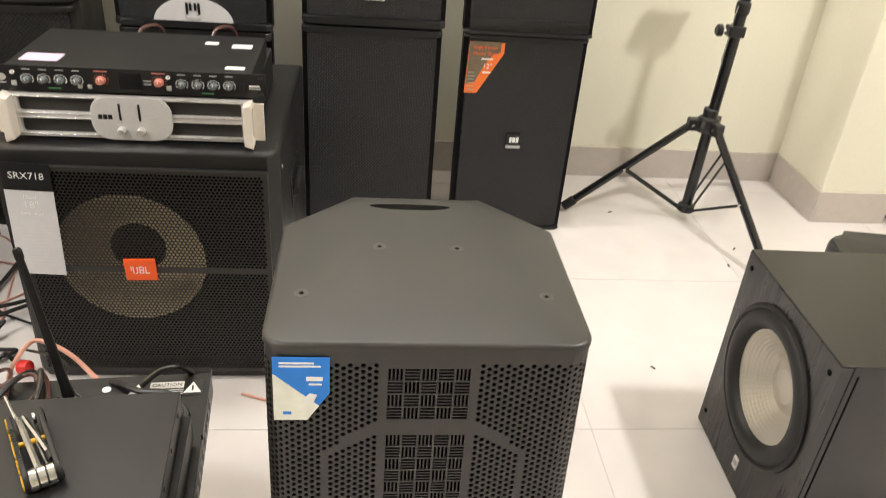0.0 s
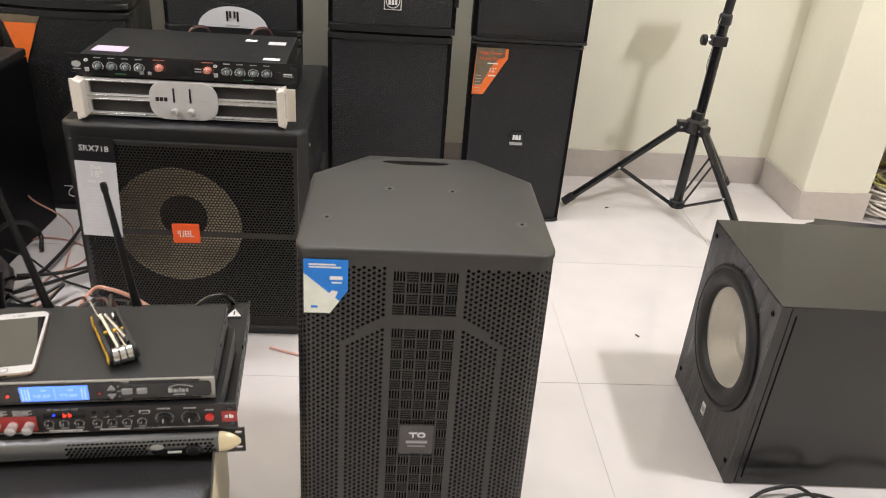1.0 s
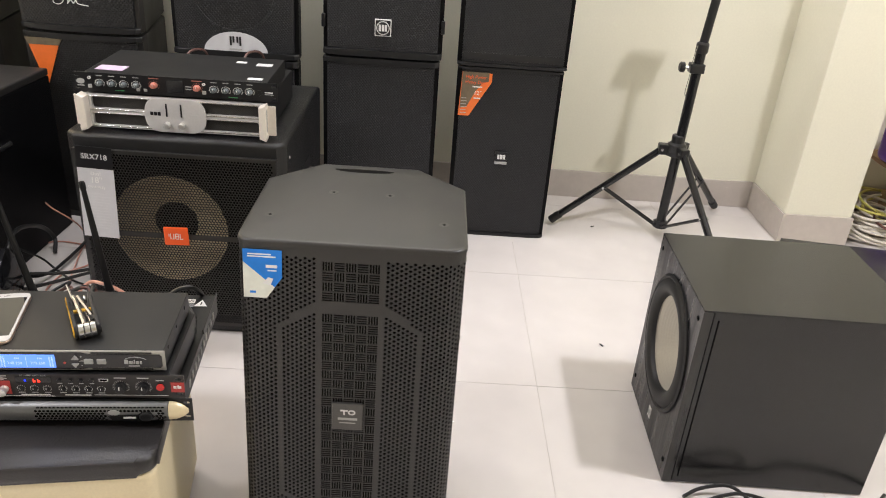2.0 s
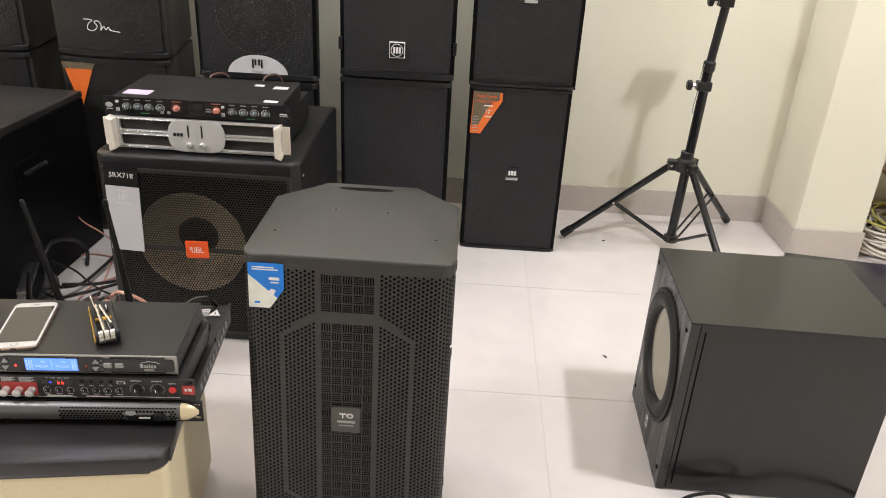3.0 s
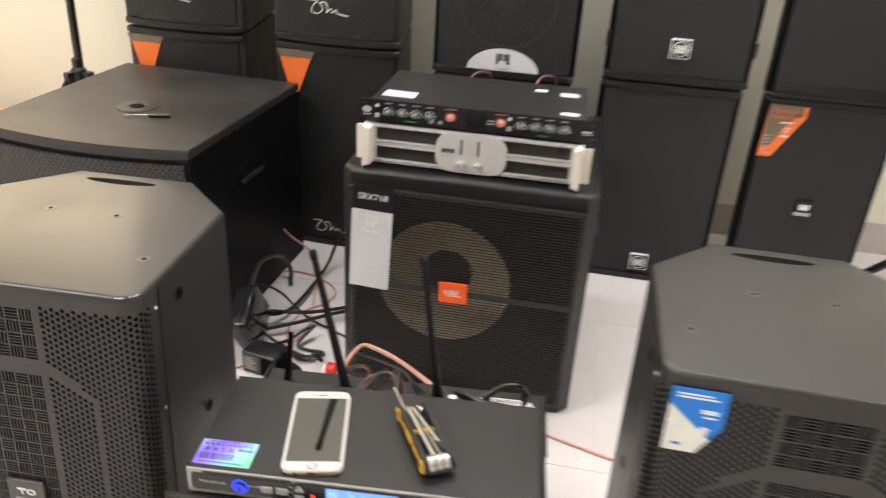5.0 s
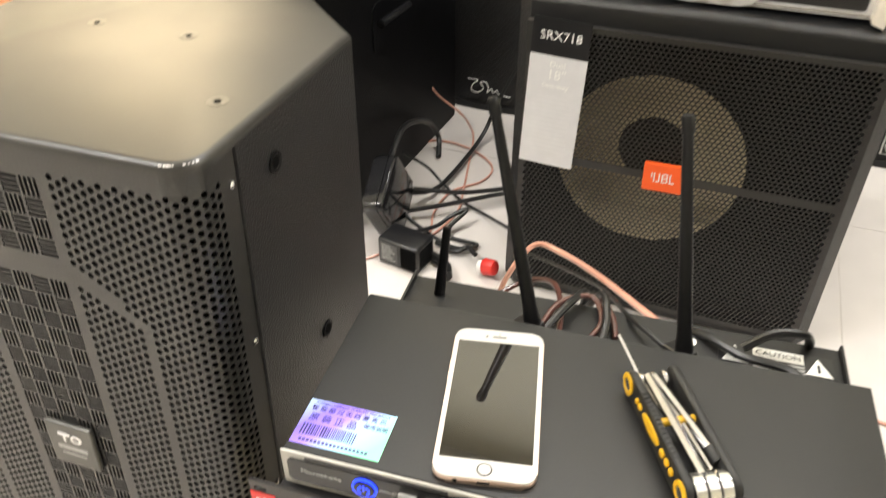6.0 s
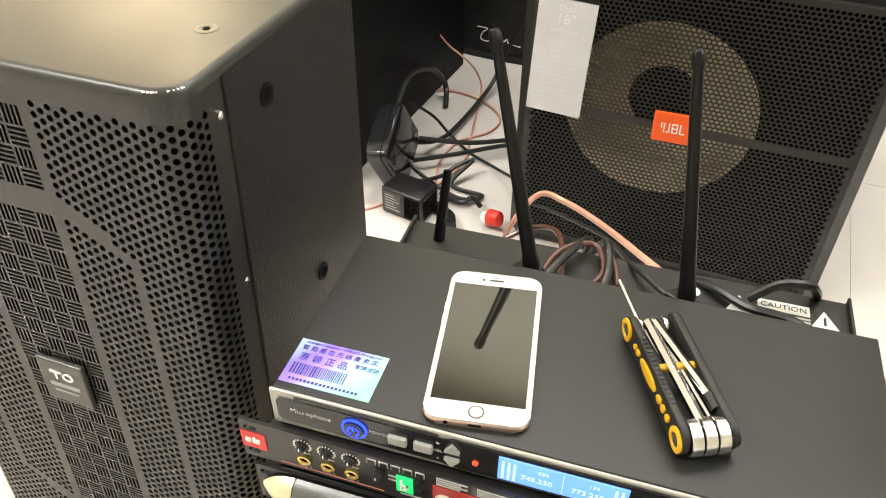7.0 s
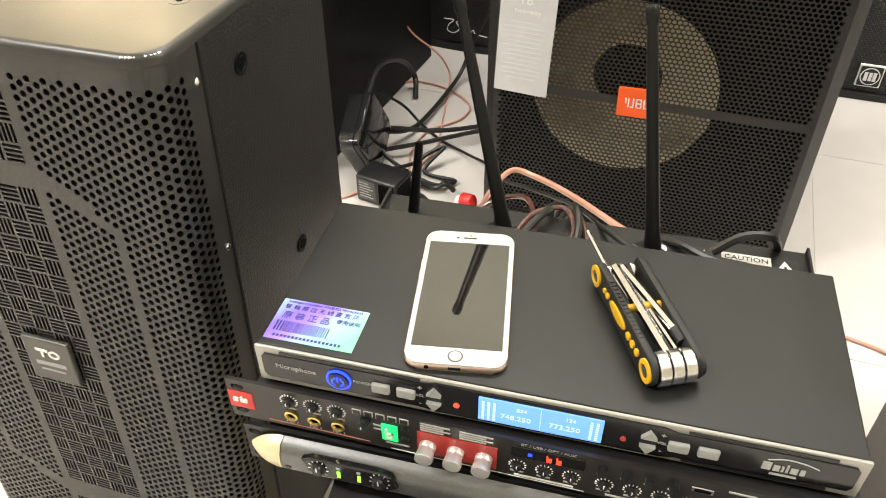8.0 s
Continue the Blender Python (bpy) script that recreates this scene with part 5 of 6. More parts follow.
# karaoke mixer
def mixer():
    t = thing("mixer", pose(-0.2670, 0.690, 0.3825, 0, 0, 4.3) @ Matrix.Diagonal((1, 1, 0.93, 1)), "black rack karaoke mixer with knobs, jacks and green display", "mixer")
    part("chassis", box(-0.218, 0.218, 0.003, 0.195, 0.001, 0.045, 0.0015), METAL_BLACK, t)
    ears(t, 0.2415, 0.001, 0.048, PANEL)
    for s in (-1, 1):
        b = part("corner_label", box(s * 0.231 - 0.0105, s * 0.231 + 0.0105, -0.0008, 0.0004, 0.014, 0.034), REDLABEL if s > 0 else RED, t, "red corner label")
        bars(b, s * 0.231, -0.0012, 0.025, ((-1, -0.3, -0.4, 0.3), (0.0, 0.3, -0.4, 0.6), (0.3, 0.9, -0.4, 0.3)), 0.0062, WHITE)
    for k in range(3):
        x = -0.189 + 0.0195 * k
        knob(t, x, -0.0003, 0.036, 0.0045, 0.005, PLASTIC, WHITE)
        ticks(t, x, -0.0005, 0.036, 0.0068, WHITE, 13)
        part("text_bar", box(x - 0.006, x + 0.006, -0.0006, 0.0002, 0.0262, 0.0278), GREYPRINT, t)
        part("jack", moved(lathe([(0.0056, 0), (0.0056, 0.002), (0.004, 0.0024), (0.0034, 0.0002), (0.0001, 0.0001)], 18, "y"), pose(x, 0, 0.0175)), BRASS, t, "brass-ringed jack socket")
        part("bore", rod((x, 0.0, 0.0175), (x, -0.0006, 0.0175), 0.0034, seg=12), DARK, t)
        lettering("lettering", "MIC %d" % (k + 1), 0.0042, on_front(x, -0.0006, 0.0088), GREYPRINT, t)
    part("trace_line", box(-0.21, -0.125, -0.0005, 0.0002, 0.0052, 0.0058), REDKNOB, t)
    part("trace_line", box(-0.108, 0.04, -0.0005, 0.0002, 0.0026, 0.0032), WHITE, t)
    for k in range(5):
        part("button_frame", box(-0.137 + 0.0093 * k, -0.130 + 0.0093 * k, -0.0007, 0.0002, 0.0385, 0.0445), GREYPRINT, t)
        part("button_face", box(-0.1363 + 0.0093 * k, -0.1307 + 0.0093 * k, -0.0011, 0.0002, 0.0392, 0.0438), PANEL, t)
    knob(t, -0.1275, -0.0003, 0.032, 0.004, 0.008, PLASTIC, GREYPRINT)
    for z in (0.024, 0.029):
        part("text_bar", box(-0.121, -0.114, -0.0006, 0.0002, z, z + 0.0016), GREYPRINT, t)
    d = part("display", box(-0.1145, -0.1015, -0.0015, 0.0, 0.014, 0.034, 0.0006), LED_GREEN, t, "lit green digit display")
    bars(d, -0.1080, -0.0019, 0.024, ((-0.5, -0.25, -0.9, 0.9), (-0.25, 0.5, -0.9, -0.65), (-0.25, 0.5, -0.15, 0.1), (0.25, 0.5, -0.9, 0.1)), 0.0062, WHITE, "digit_bar")
    for z in (0.031, 0.020):
        part("push_button", rod((-0.0960, 0, z), (-0.0960, -0.003, z), 0.0032, seg=12), PLASTIC, t)
    part("text_bar", box(-0.112, -0.093, -0.0006, 0.0002, 0.0095, 0.011), GREYPRINT, t)
    f = part("red_field", box(-0.0865, -0.0255, -0.0008, 0.0, 0.007, 0.034), REDLABEL, t, "dark red printed field")
    for k in range(4):
        part("text_bar", box(-0.084, -0.061 if k % 2 else -0.066, -0.0006, 0.0002, 0.0358 + 0.0026 * k, 0.0371 + 0.0026 * k), GREYPRINT, t)
        part("text_bar", box(-0.054, -0.029 if k % 2 else -0.034, -0.0006, 0.0002, 0.0358 + 0.0026 * k, 0.0371 + 0.0026 * k), GREYPRINT, t)
    for k in range(3):
        x = -0.078 + 0.0215 * k
        part("knob", moved(lathe([(0.0066, 0), (0.0066, 0.004), (0.006, 0.005), (0.0072, 0.012), (0.0068, 0.0145), (0.0001, 0.015)], 24, "y"), pose(x, 0, 0.0185)), KNOB_SILVER, f, "silver knob", True)
    w = part("player_window", box(-0.016, 0.038, -0.0012, 0.0, 0.030, 0.043, 0.0006), GLOSS, t, "dark player window with red digits")
    part("lamp", box(-0.003, 0.0, -0.0018, -0.001, 0.0345, 0.0375), LED_BLUE, w)
    for k in range(2):
        bars(w, 0.0125 + 0.007 * k, -0.0015, 0.036, ((-0.6, -0.3, -0.9, 0.9), (-0.6, 0.5, -0.9, -0.6), (-0.3, 0.5, -0.15, 0.15), (0.2, 0.5, -0.9, 0.1)), 0.0034, LED_RED, "digit_bar")
    lettering("lettering", "BT / USB / OPT / AUX", 0.0042, on_front(0.011, -0.0006, 0.0455), GREYPRINT, t)
    for k in range(7):
        x = -0.010 + 0.0197 * k if k < 3 else 0.053 + 0.0197 * (k - 3)
        knob(t, x, -0.0003, 0.019, 0.0042, 0.004, PLASTIC, WHITE)
        ticks(t, x, -0.0005, 0.019, 0.006, WHITE, 11)
        part("text_bar", box(x - 0.005, x + 0.005, -0.0006, 0.0002, 0.0098, 0.0112), GREYPRINT, t)
    part("name_strip", box(-0.012, 0.032, -0.0006, 0.0002, 0.0048, 0.0066), WHITE, t)
    part("name_strip", box(0.055, 0.095, -0.0006, 0.0002, 0.0048, 0.0066), WHITE, t)
    for k in range(4):
        part("push_button", rod((0.050 + 0.0163 * k, 0, 0.037), (0.050 + 0.0163 * k, -0.004, 0.037), 0.0036, seg=12), PLASTIC, t)
        part("text_bar", box(0.0465 + 0.0163 * k, 0.0535 + 0.0163 * k, -0.0006, 0.0002, 0.0295, 0.0308), GREYPRINT, t)
    u = part("usb_port", box(0.110, 0.125, -0.0015, 0.0, 0.035, 0.041, 0.0006), STEEL, t)
    part("port_slot", box(0.112, 0.123, -0.0019, -0.0012, 0.0365, 0.0395), DARK, u)
    for x in (0.143, 0.178):
        knob(t, x, -0.0003, 0.024, 0.0095, 0.010, PLASTIC, WHITE, "large_knob")
        ticks(t, x, -0.0005, 0.024, 0.0118, GREYPRINT, 17)
        part("text_bar", box(x - 0.009, x + 0.009, -0.0006, 0.0002, 0.0415, 0.0432), GREYPRINT, t)
    part("power_button", rod((0.204, 0, 0.0245), (0.204, -0.003, 0.0245), 0.0062, seg=18), RED, t, "red power button")
    part("text_bar", box(0.198, 0.210, -0.0006, 0.0002, 0.037, 0.0385), GREYPRINT, t)
    part("trace_line", box(0.10, 0.215, -0.0005, 0.0002, 0.0060, 0.0066), WHITE, t)
    return t


mx = mixer()


# wireless microphone receiver
def receiver():
    W, D, h = 0.426, 0.184, 0.037
    hw = W / 2
    t = thing("microphone_receiver", pose(-0.2678, 0.6990, 0.4285, 0, 0, 5.1), "black wireless microphone receiver with blue display", "receiver")
    part("chassis", box(-hw + 0.002, hw - 0.002, 0.0028, D, 0.0015, h + 0.0002, 0.0010), METAL_BLACK, t)
    fp = part("front_panel", box(-hw, hw, 0.0, 0.003, 0.0, h, 0.0012), TRIM, t, "silver-edged front panel")
    step = [(-hw + 0.008, 0.006), (-0.084, 0.006), (-0.074, 0.003), (0.085, 0.003), (0.095, 0.006), (hw - 0.008, 0.006), (hw - 0.005, 0.010), (hw - 0.005, h - 0.010), (hw - 0.008, h - 0.006), (0.095, h - 0.006), (0.085, h - 0.003), (-0.074, h - 0.003), (-0.084, h - 0.006), (-hw + 0.008, h - 0.006), (-hw + 0.005, h - 0.010), (-hw + 0.005, 0.010)]
    ins = part("black_inlay", plate(step, 0.003, -0.0012, 0.0006), GLOSS, fp, "glossy black inlay")
    # raised black strip above the inlay
    part("accent_line", box(-hw + 0.02, -0.085, -0.0008, 0.0006, h - 0.0046, h - 0.0022), PLASTIC, fp)
    part("accent_line", box(0.1, hw - 0.02, -0.0008, 0.0006, h - 0.0046, h - 0.0022), PLASTIC, fp)
    part("accent_line", box(0.1, hw - 0.02, -0.0008, 0.0006, 0.0022, 0.0046), PLASTIC, fp)
    z = 0.0185
    lettering("lettering", "Microphone", 0.0066, on_front(-0.181, -0.0016, z + 0.002), GREYPRINT, t)
    pb = part("power_button", moved(lathe([(0.0072, 0), (0.0072, 0.0025), (0.0001, 0.003)], 24, "y"), pose(-0.147, -0.001, z)), GLOSS, t, "round power button with lit blue ring")
    own = lathe([(0.0084, 0.0004), (0.0084, 0.0022), (0.0098, 0.0022), (0.0098, 0.0004)], 32, "y", caps=(False, False))
    part("lit_ring", moved(own, pose(-0.147, -0.0006, z)), LED_BLUE, pb)
    part("button_cap", moved(lathe([(0.0076, 0), (0.0076, 0.0028), (0.0001, 0.0032)], 24, "y"), pose(-0.147, -0.001, z)), GLOSS, pb)
    part("lit_bar", box(-0.1476, -0.1464, -0.0046, -0.0038, z, z + 0.005), LED_BLUE, pb)
    for k in range(9):
        a = radians(-50 + 280 * k / 8)
        part("lit_bar", moved(box(-0.0007, 0.0007, -0.0005, 0.0005, -0.0008, 0.0008), pose(-0.147 + 0.0042 * math.cos(a), -0.0042, z + 0.0042 * math.sin(a))), LED_BLUE, pb)
    lettering("lettering", "POWER", 0.0040, on_front(-0.1290, -0.0016, z + 0.001), GREYPRINT, t)
    for x in (-0.1145, -0.0955, 0.0960, 0.1155):
        part("push_button", box(x - 0.007, x + 0.007, -0.0042, 0.0, z - 0.0045, z + 0.0045, 0.0014), BUTTON, t, "grey rounded push button")
    for x, tx in ((-0.0745, -0.0850), (0.0760, 0.0850)):
        part("up_button", plate([(x - 0.0055, z + 0.004), (x + 0.0055, z + 0.004), (x, z + 0.0115)], 0.004, -0.0045), BUTTON, t)
        part("down_button", plate([(x - 0.0055, z - 0.004), (x, z - 0.0115), (x + 0.0055, z - 0.004)], 0.004, -0.0045), BUTTON, t)
        lettering("lettering", "VOL", 0.0034, on_front(tx, -0.0016, z), GREYPRINT, t)
        lettering("lettering", "+", 0.007, on_front(tx, -0.0016, z + 0.008), GREYPRINT, t)
        lettering("lettering", "-", 0.007, on_front(tx, -0.0016, z - 0.008), GREYPRINT, t)
    part("lamp", rod((-0.058, -0.001, z - 0.003), (-0.058, -0.0024, z - 0.003), 0.0022, seg=12), LED_RED, t)
    part("lamp", rod((0.0595, -0.001, z - 0.003), (0.0595, -0.0024, z - 0.003), 0.002, seg=12), REDLABEL, t)
    lcd = part("display", box(-0.0420, 0.0455, -0.0022, 0.0, 0.0058, 0.0302, 0.0005), LCD, t, "lit blue display with pale digits")
    lettering("lettering", "748.250", 0.0068, on_front(-0.0150, -0.0026, 0.0148), LCDTEXT, lcd)
    lettering("lettering", "773.250", 0.0068, on_front(0.0195, -0.0026, 0.0148), LCDTEXT, lcd)
    lettering("lettering", "034", 0.0050, on_front(-0.011, -0.0026, 0.0240), LCDTEXT, lcd)
    lettering("lettering", "134", 0.0050, on_front(0.023, -0.0026, 0.0240), LCDTEXT, lcd)
    part("display_line", box(0.0022, 0.0027, -0.0026, -0.002, 0.008, 0.0285), LCDTEXT, lcd)
    for x in (-0.0395, -0.0355, -0.0315, 0.0365, 0.0405):
        for k in range(9):
            part("display_tick", box(x, x + 0.002, -0.0026, -0.002, 0.0080 + 0.0022 * k, 0.0091 + 0.0022 * k), LCDTEXT, lcd)
    # maker's mark as plain shapes
    for x0, x1 in ((0.1500, 0.1555), (0.1570, 0.1610), (0.1622, 0.1636), (0.1650, 0.1664), (0.1678, 0.1722), (0.1738, 0.1768)):
        part("emblem_bar", box(x0, x1, -0.0022, -0.0008, z - 0.0045, z + (0.0028 if x0 in (0.1500, 0.1650) else 0.0006)), GREYPRINT, t)
    part("emblem", tube([(0.152, -0.0016, z + 0.0050), (0.163, -0.0016, z + 0.0082), (0.175, -0.0016, z + 0.0072), (0.184, -0.0016, z + 0.0040)], 0.00045, 6), GREYPRINT, t)
    part("text_bar", box(0.156, 0.173, -0.0016, -0.0008, z - 0.0098, z - 0.0078), GREYPRINT, t)
    for s in (-1, 1):
        for y in (0.03, 0.09, 0.15):
            part("screw", rod((s * (hw - 0.003), y, 0.026), (s * (hw - 0.0008), y, 0.026), 0.0032, seg=10), METAL_BLACK, t)
    # two aerials on the rear
    for x, lean, back in ((-0.0615, -0.053, 0.0345), (0.0705, -0.0345, 0.0385)):
        a = part("aerial", lathe([(0.0075, 0.0), (0.0078, 0.012), (0.0066, 0.022), (0.0062, 0.055), (0.0046, 0.18), (0.0043, 0.199), (0.0054, 0.201), (0.0054, 0.211), (0.004, 0.214), (0.002, 0.2145)], 14), AERIAL, t, "black rubber whip aerial", True)
        a.matrix_local = Matrix.Translation((x, D + 0.018, 0.016)) @ Vector((lean, back, 0.2)).to_track_quat("Z", "Y").to_matrix().to_4x4()
        part("hinge", box(-0.008, 0.008, -0.020, 0.008, -0.012, 0.006, 0.002), PLASTIC, a)
    for x in (-0.17, 0.17):
        for y in (0.03, 0.16):
            part("foot", rod((x, y, -0.007), (x, y, 0.002), 0.008, seg=10), RUBBER, t)
    return t


rx = receiver()
TOPZ = 0.4655

# foil sticker on the receiver
foil = part("foil_sticker", moved(box(-0.035, 0.035, -0.0215, 0.0215, 0, 0.0005), pose(-0.1745, 0.0305, 0.0371, 0, 0, 0)), HOLO, rx, "iridescent foil sticker with printed lines")
lettering("lettering", "Intelligent Induction WIRELESS Microphone", 0.0034, on_top(-0.1745, 0.0495, 0.0378), VIOLET, foil)
lettering("lettering", "智 能 感 应 无 线 麦 克 风", 0.0054, on_top(-0.1755, 0.0437, 0.0378), VIOLET, foil)
lettering("lettering", "原 装 正 品", 0.0080, on_top(-0.1850, 0.0345, 0.0378), VIOLET, foil)
lettering("lettering", "使用说明", 0.0048, on_top(-0.1515, 0.0365, 0.0378), VIOLET, foil)
x = -0.2055
rng = random.Random(5)
while x < -0.163:
    w = rng.choice((0.0006, 0.0009, 0.0014))
    part("code_bar", box(x, x + w, 0.0178, 0.0283, 0.0376, 0.0379), VIOLET, foil)
    x += w + rng.choice((0.0007, 0.0011))
for k in range(18):
    part("text_bar", box(-0.2035 + 0.00305 * k, -0.2015 + 0.00305 * k, 0.0120, 0.0143, 0.0376, 0.0379), VIOLET, foil)

# phone
ph = thing("phone", pose(-0.3485, 0.7775, TOPZ, 0, 0, 13.2), "white smartphone with dark screen lying on the receiver", "phone")
part("shell", prism(rounded(-0.0372, 0.0372, -0.076, 0.076, 0.0105, 6), 0.0003, 0.0060, 0.0022, 3), PHONE_BACK, ph, "rose gold phone shell", True)
fr = part("front_glass", prism(rounded(-0.0368, 0.0368, -0.0756, 0.0756, 0.0102, 6), 0.0054, 0.0071, 0.0006), PHONE_WHITE, ph, "white front bezel")
part("screen", box(-0.0332, 0.0332, -0.0595, 0.0605, 0.0066, 0.00735), SCREEN, ph, "dark glossy screen")
hb = part("home_button", lathe([(0.0056, 0.0068), (0.0056, 0.0074), (0.0046, 0.0075), (0.0046, 0.0073), (0.0001, 0.0073)], 24), SOCKET, ph, "grey ring round the home button")
part("button_face", rod((0, 0, 0.0068), (0, 0, 0.0076), 0.0045, seg=24), PHONE_WHITE, hb)
hb.location = (0, -0.0675, 0)
part("ear_slot", box(-0.0055, 0.0055, 0.0665, 0.0679, 0.0066, 0.0074), PLASTIC, ph)
part("lens_dot", rod((-0.0105, 0.0672, 0.0066), (-0.0105, 0.0672, 0.0074), 0.0011, seg=10), PLASTIC, ph)
part("lens_dot", rod((0, 0.0707, 0.0066), (0, 0.0707, 0.0074), 0.0007, seg=8), PLASTIC, ph)
part("charge_port", box(-0.0045, 0.0045, -0.0764, -0.0756, 0.0022, 0.0046), PLASTIC, ph)
part("headphone_hole", rod((-0.02, -0.0765, 0.0034), (-0.02, -0.0755, 0.0034), 0.0017, seg=10), DARK, ph)
for y in (0.035, 0.022):
    part("side_button", box(-0.0378, -0.0370, y - 0.004, y + 0.004, 0.0026, 0.0046), PHONE_BACK, ph)


# folding hex key tool
def hex_tool():
    t = thing("folding_hex_key_set", pose(-0.2115, 0.7895, TOPZ, 0, 0, 30), "folding hex key set with black and yellow handle", "tool")
    L = 0.050

    def cheek(x, flip):
        pts = []
        for k in range(13):
            a = math.pi * k / 12
            pts.append((0.0115 * math.cos(a), L + 0.0085 * math.sin(a)))
        for k in range(13):
            a = math.pi + math.pi * k / 12
            pts.append((0.0125 * math.cos(a), -L + 0.0095 * math.sin(a)))
        own = prism(pts, -0.0028, 0.0028, 0.0014, 2)
        return moved(own, pose(x, 0, 0.0135, 0, 90, 0))

    c1 = part("cheek", cheek(-0.0165, 1), RUBBER, t, "black grip cheek with yellow inlays", True)
    c2 = part("cheek", cheek(0.0165, -1), RUBBER, t, "black grip cheek", True)
    for y, ry, rz in ((0.004, 0.015, 0.0046), (0.025, 0.0030, 0.0024), (0.031, 0.0024, 0.0022), (-0.018, 0.0036, 0.0030), (-0.026, 0.0032, 0.0030), (-0.034, 0.0030, 0.0030)):
        own = moved(lathe([(1.0, -0.0003), (1.0, 0.0012), (0.8, 0.0016), (0.0001, 0.0016)], 20, "x"), Matrix.Translation((-0.0195, y, 0.0150)) @ Matrix.Diagonal((1, ry, rz, 1)))
        part("yellow_inlay", own, YELLOW, c1)
    for y in (L, -L):
        for s, cc in ((-1, c1), (1, c2)):
            part("yellow_ring", moved(lathe([(0.009, -0.0003), (0.009, 0.0012), (0.0055, 0.0016), (0.005, 0.0)], 24, "x"), pose(s * 0.0195, y, 0.0135, 0, 0, 180 if s > 0 else 0)), YELLOW if s < 0 else PLASTIC, cc)
            part("bolt_head", moved(lathe([(0.005, -0.0003), (0.005, 0.001), (0.0001, 0.0008)], 16, "x"), pose(s * 0.0195, y, 0.0135, 0, 0, 180 if s > 0 else 0)), STEEL, cc)
    for k in range(15):
        y = -0.031 + 0.0042 * k
        part("grip_rib", box(-0.0185, -0.0145, y, y + 0.0022, 0.0245, 0.0262, 0.0004), PLASTIC, c1)
    for k, x in enumerate((-0.0092, 0.0, 0.0092)):
        part("washer", moved(lathe([(0.0060, -0.0040), (0.0118, -0.0040), (0.0125, -0.0034), (0.0125, 0.0034), (0.0118, 0.0040), (0.0060, 0.0040)], 32, "x"), pose(x, -L, 0.0135)), STEEL, t, "steel pivot washer", True)
        part("washer", moved(lathe([(0.007, -0.0018), (0.0075, -0.001), (0.0075, 0.001), (0.007, 0.0018)], 20, "x"), pose(x, L, 0.0135)), STEEL, t, "steel pivot washer", True)
    part("cross_bar", rod((-0.0165, 0.006, 0.018), (0.0165, 0.006, 0.018), 0.0032, seg=12), YELLOW, t, "yellow plastic cross bar")
    part("hex_key", rod((-0.0015, -L, 0.0205), (-0.0075, L - 0.004, 0.0245), 0.0038, seg=6), STEEL, t)
    part("hex_key", rod((0.0125, -L + 0.026, 0.0205), (-0.0015, L - 0.004, 0.0235), 0.0030, seg=6), STEEL, t)
    part("key_sleeve", rod((0.0138, -L + 0.016, 0.0190), (0.0122, -L + 0.028, 0.0206), 0.0042, seg=12), RUBBER, t)
    part("hex_key", rod((0.009, -L, 0.016), (0.002, L - 0.02, 0.018), 0.0018, seg=6), STEEL, t)
    part("hex_key", rod((-0.009, L, 0.0165), (-0.003, -0.02, 0.019), 0.0016, seg=6), STEEL, t)
    part("hex_key", rod((-0.009, L, 0.0145), (-0.0135, L + 0.043, 0.024), 0.0019, seg=6), STEEL, t, "hex key folded out at an angle")
    return t


hex_tool()


# ---- things on the floor between the speakers ----
ad = thing("power_adapter", pose(-0.735, 1.470, 0, 0, 0, -10) @ Matrix.Diagonal((1.08, 1.1, 1.1, 1)), "black wall power adapter lying on the tiles", "adapter")
part("body", moved(box(-0.042, 0.042, -0.028, 0.028, 0.001, 0.055, 0.005, 3), pose(0, 0, 0)), PLASTIC, ad, smooth=True)
rl = part("rating_label", box(-0.036, 0.0, -0.0286, -0.0278, 0.010, 0.048), ADLABEL, ad)
for k in range(6):
    part("text_bar", box(-0.033, -0.004 - 0.005 * (k % 3), -0.029, -0.0284, 0.014 + 0.0055 * k, 0.0160 + 0.0055 * k), BUTTON, rl)
for k in range(9):
    part("cooling_rib", box(0.008 + 0.0036 * k, 0.010 + 0.0036 * k, -0.0295, -0.0275, 0.008, 0.05), DARK, ad)

for k in range(8):
    part("end_louvre", box(0.0405, 0.0428, -0.020, 0.020, 0.010 + 0.0048 * k, 0.0125 + 0.0048 * k), DARK, ad)

dev = thing("set_top_box", pose(-0.806, 1.552, 0.0, 0, 0, 4), "black flat plastic box leaning against the big subwoofer", "media box")
part("shell", moved(prism(rounded(-0.060, 0.060, -0.064, 0.064, 0.014, 5), -0.022, 0.022, 0.006, 3), pose(0.0, 0.0, 0.085, 0, 80, 0) @ pose(0, 0, 0, 0, 0, 27)), GLOSS, dev, smooth=True)
part("seam", moved(prism(rounded(-0.0603, 0.0603, -0.0643, 0.0643, 0.0143, 5), 0.008, 0.0096), pose(0.0, 0.0, 0.085, 0, 80, 0) @ pose(0, 0, 0, 0, 0, 27)), DARK, dev)

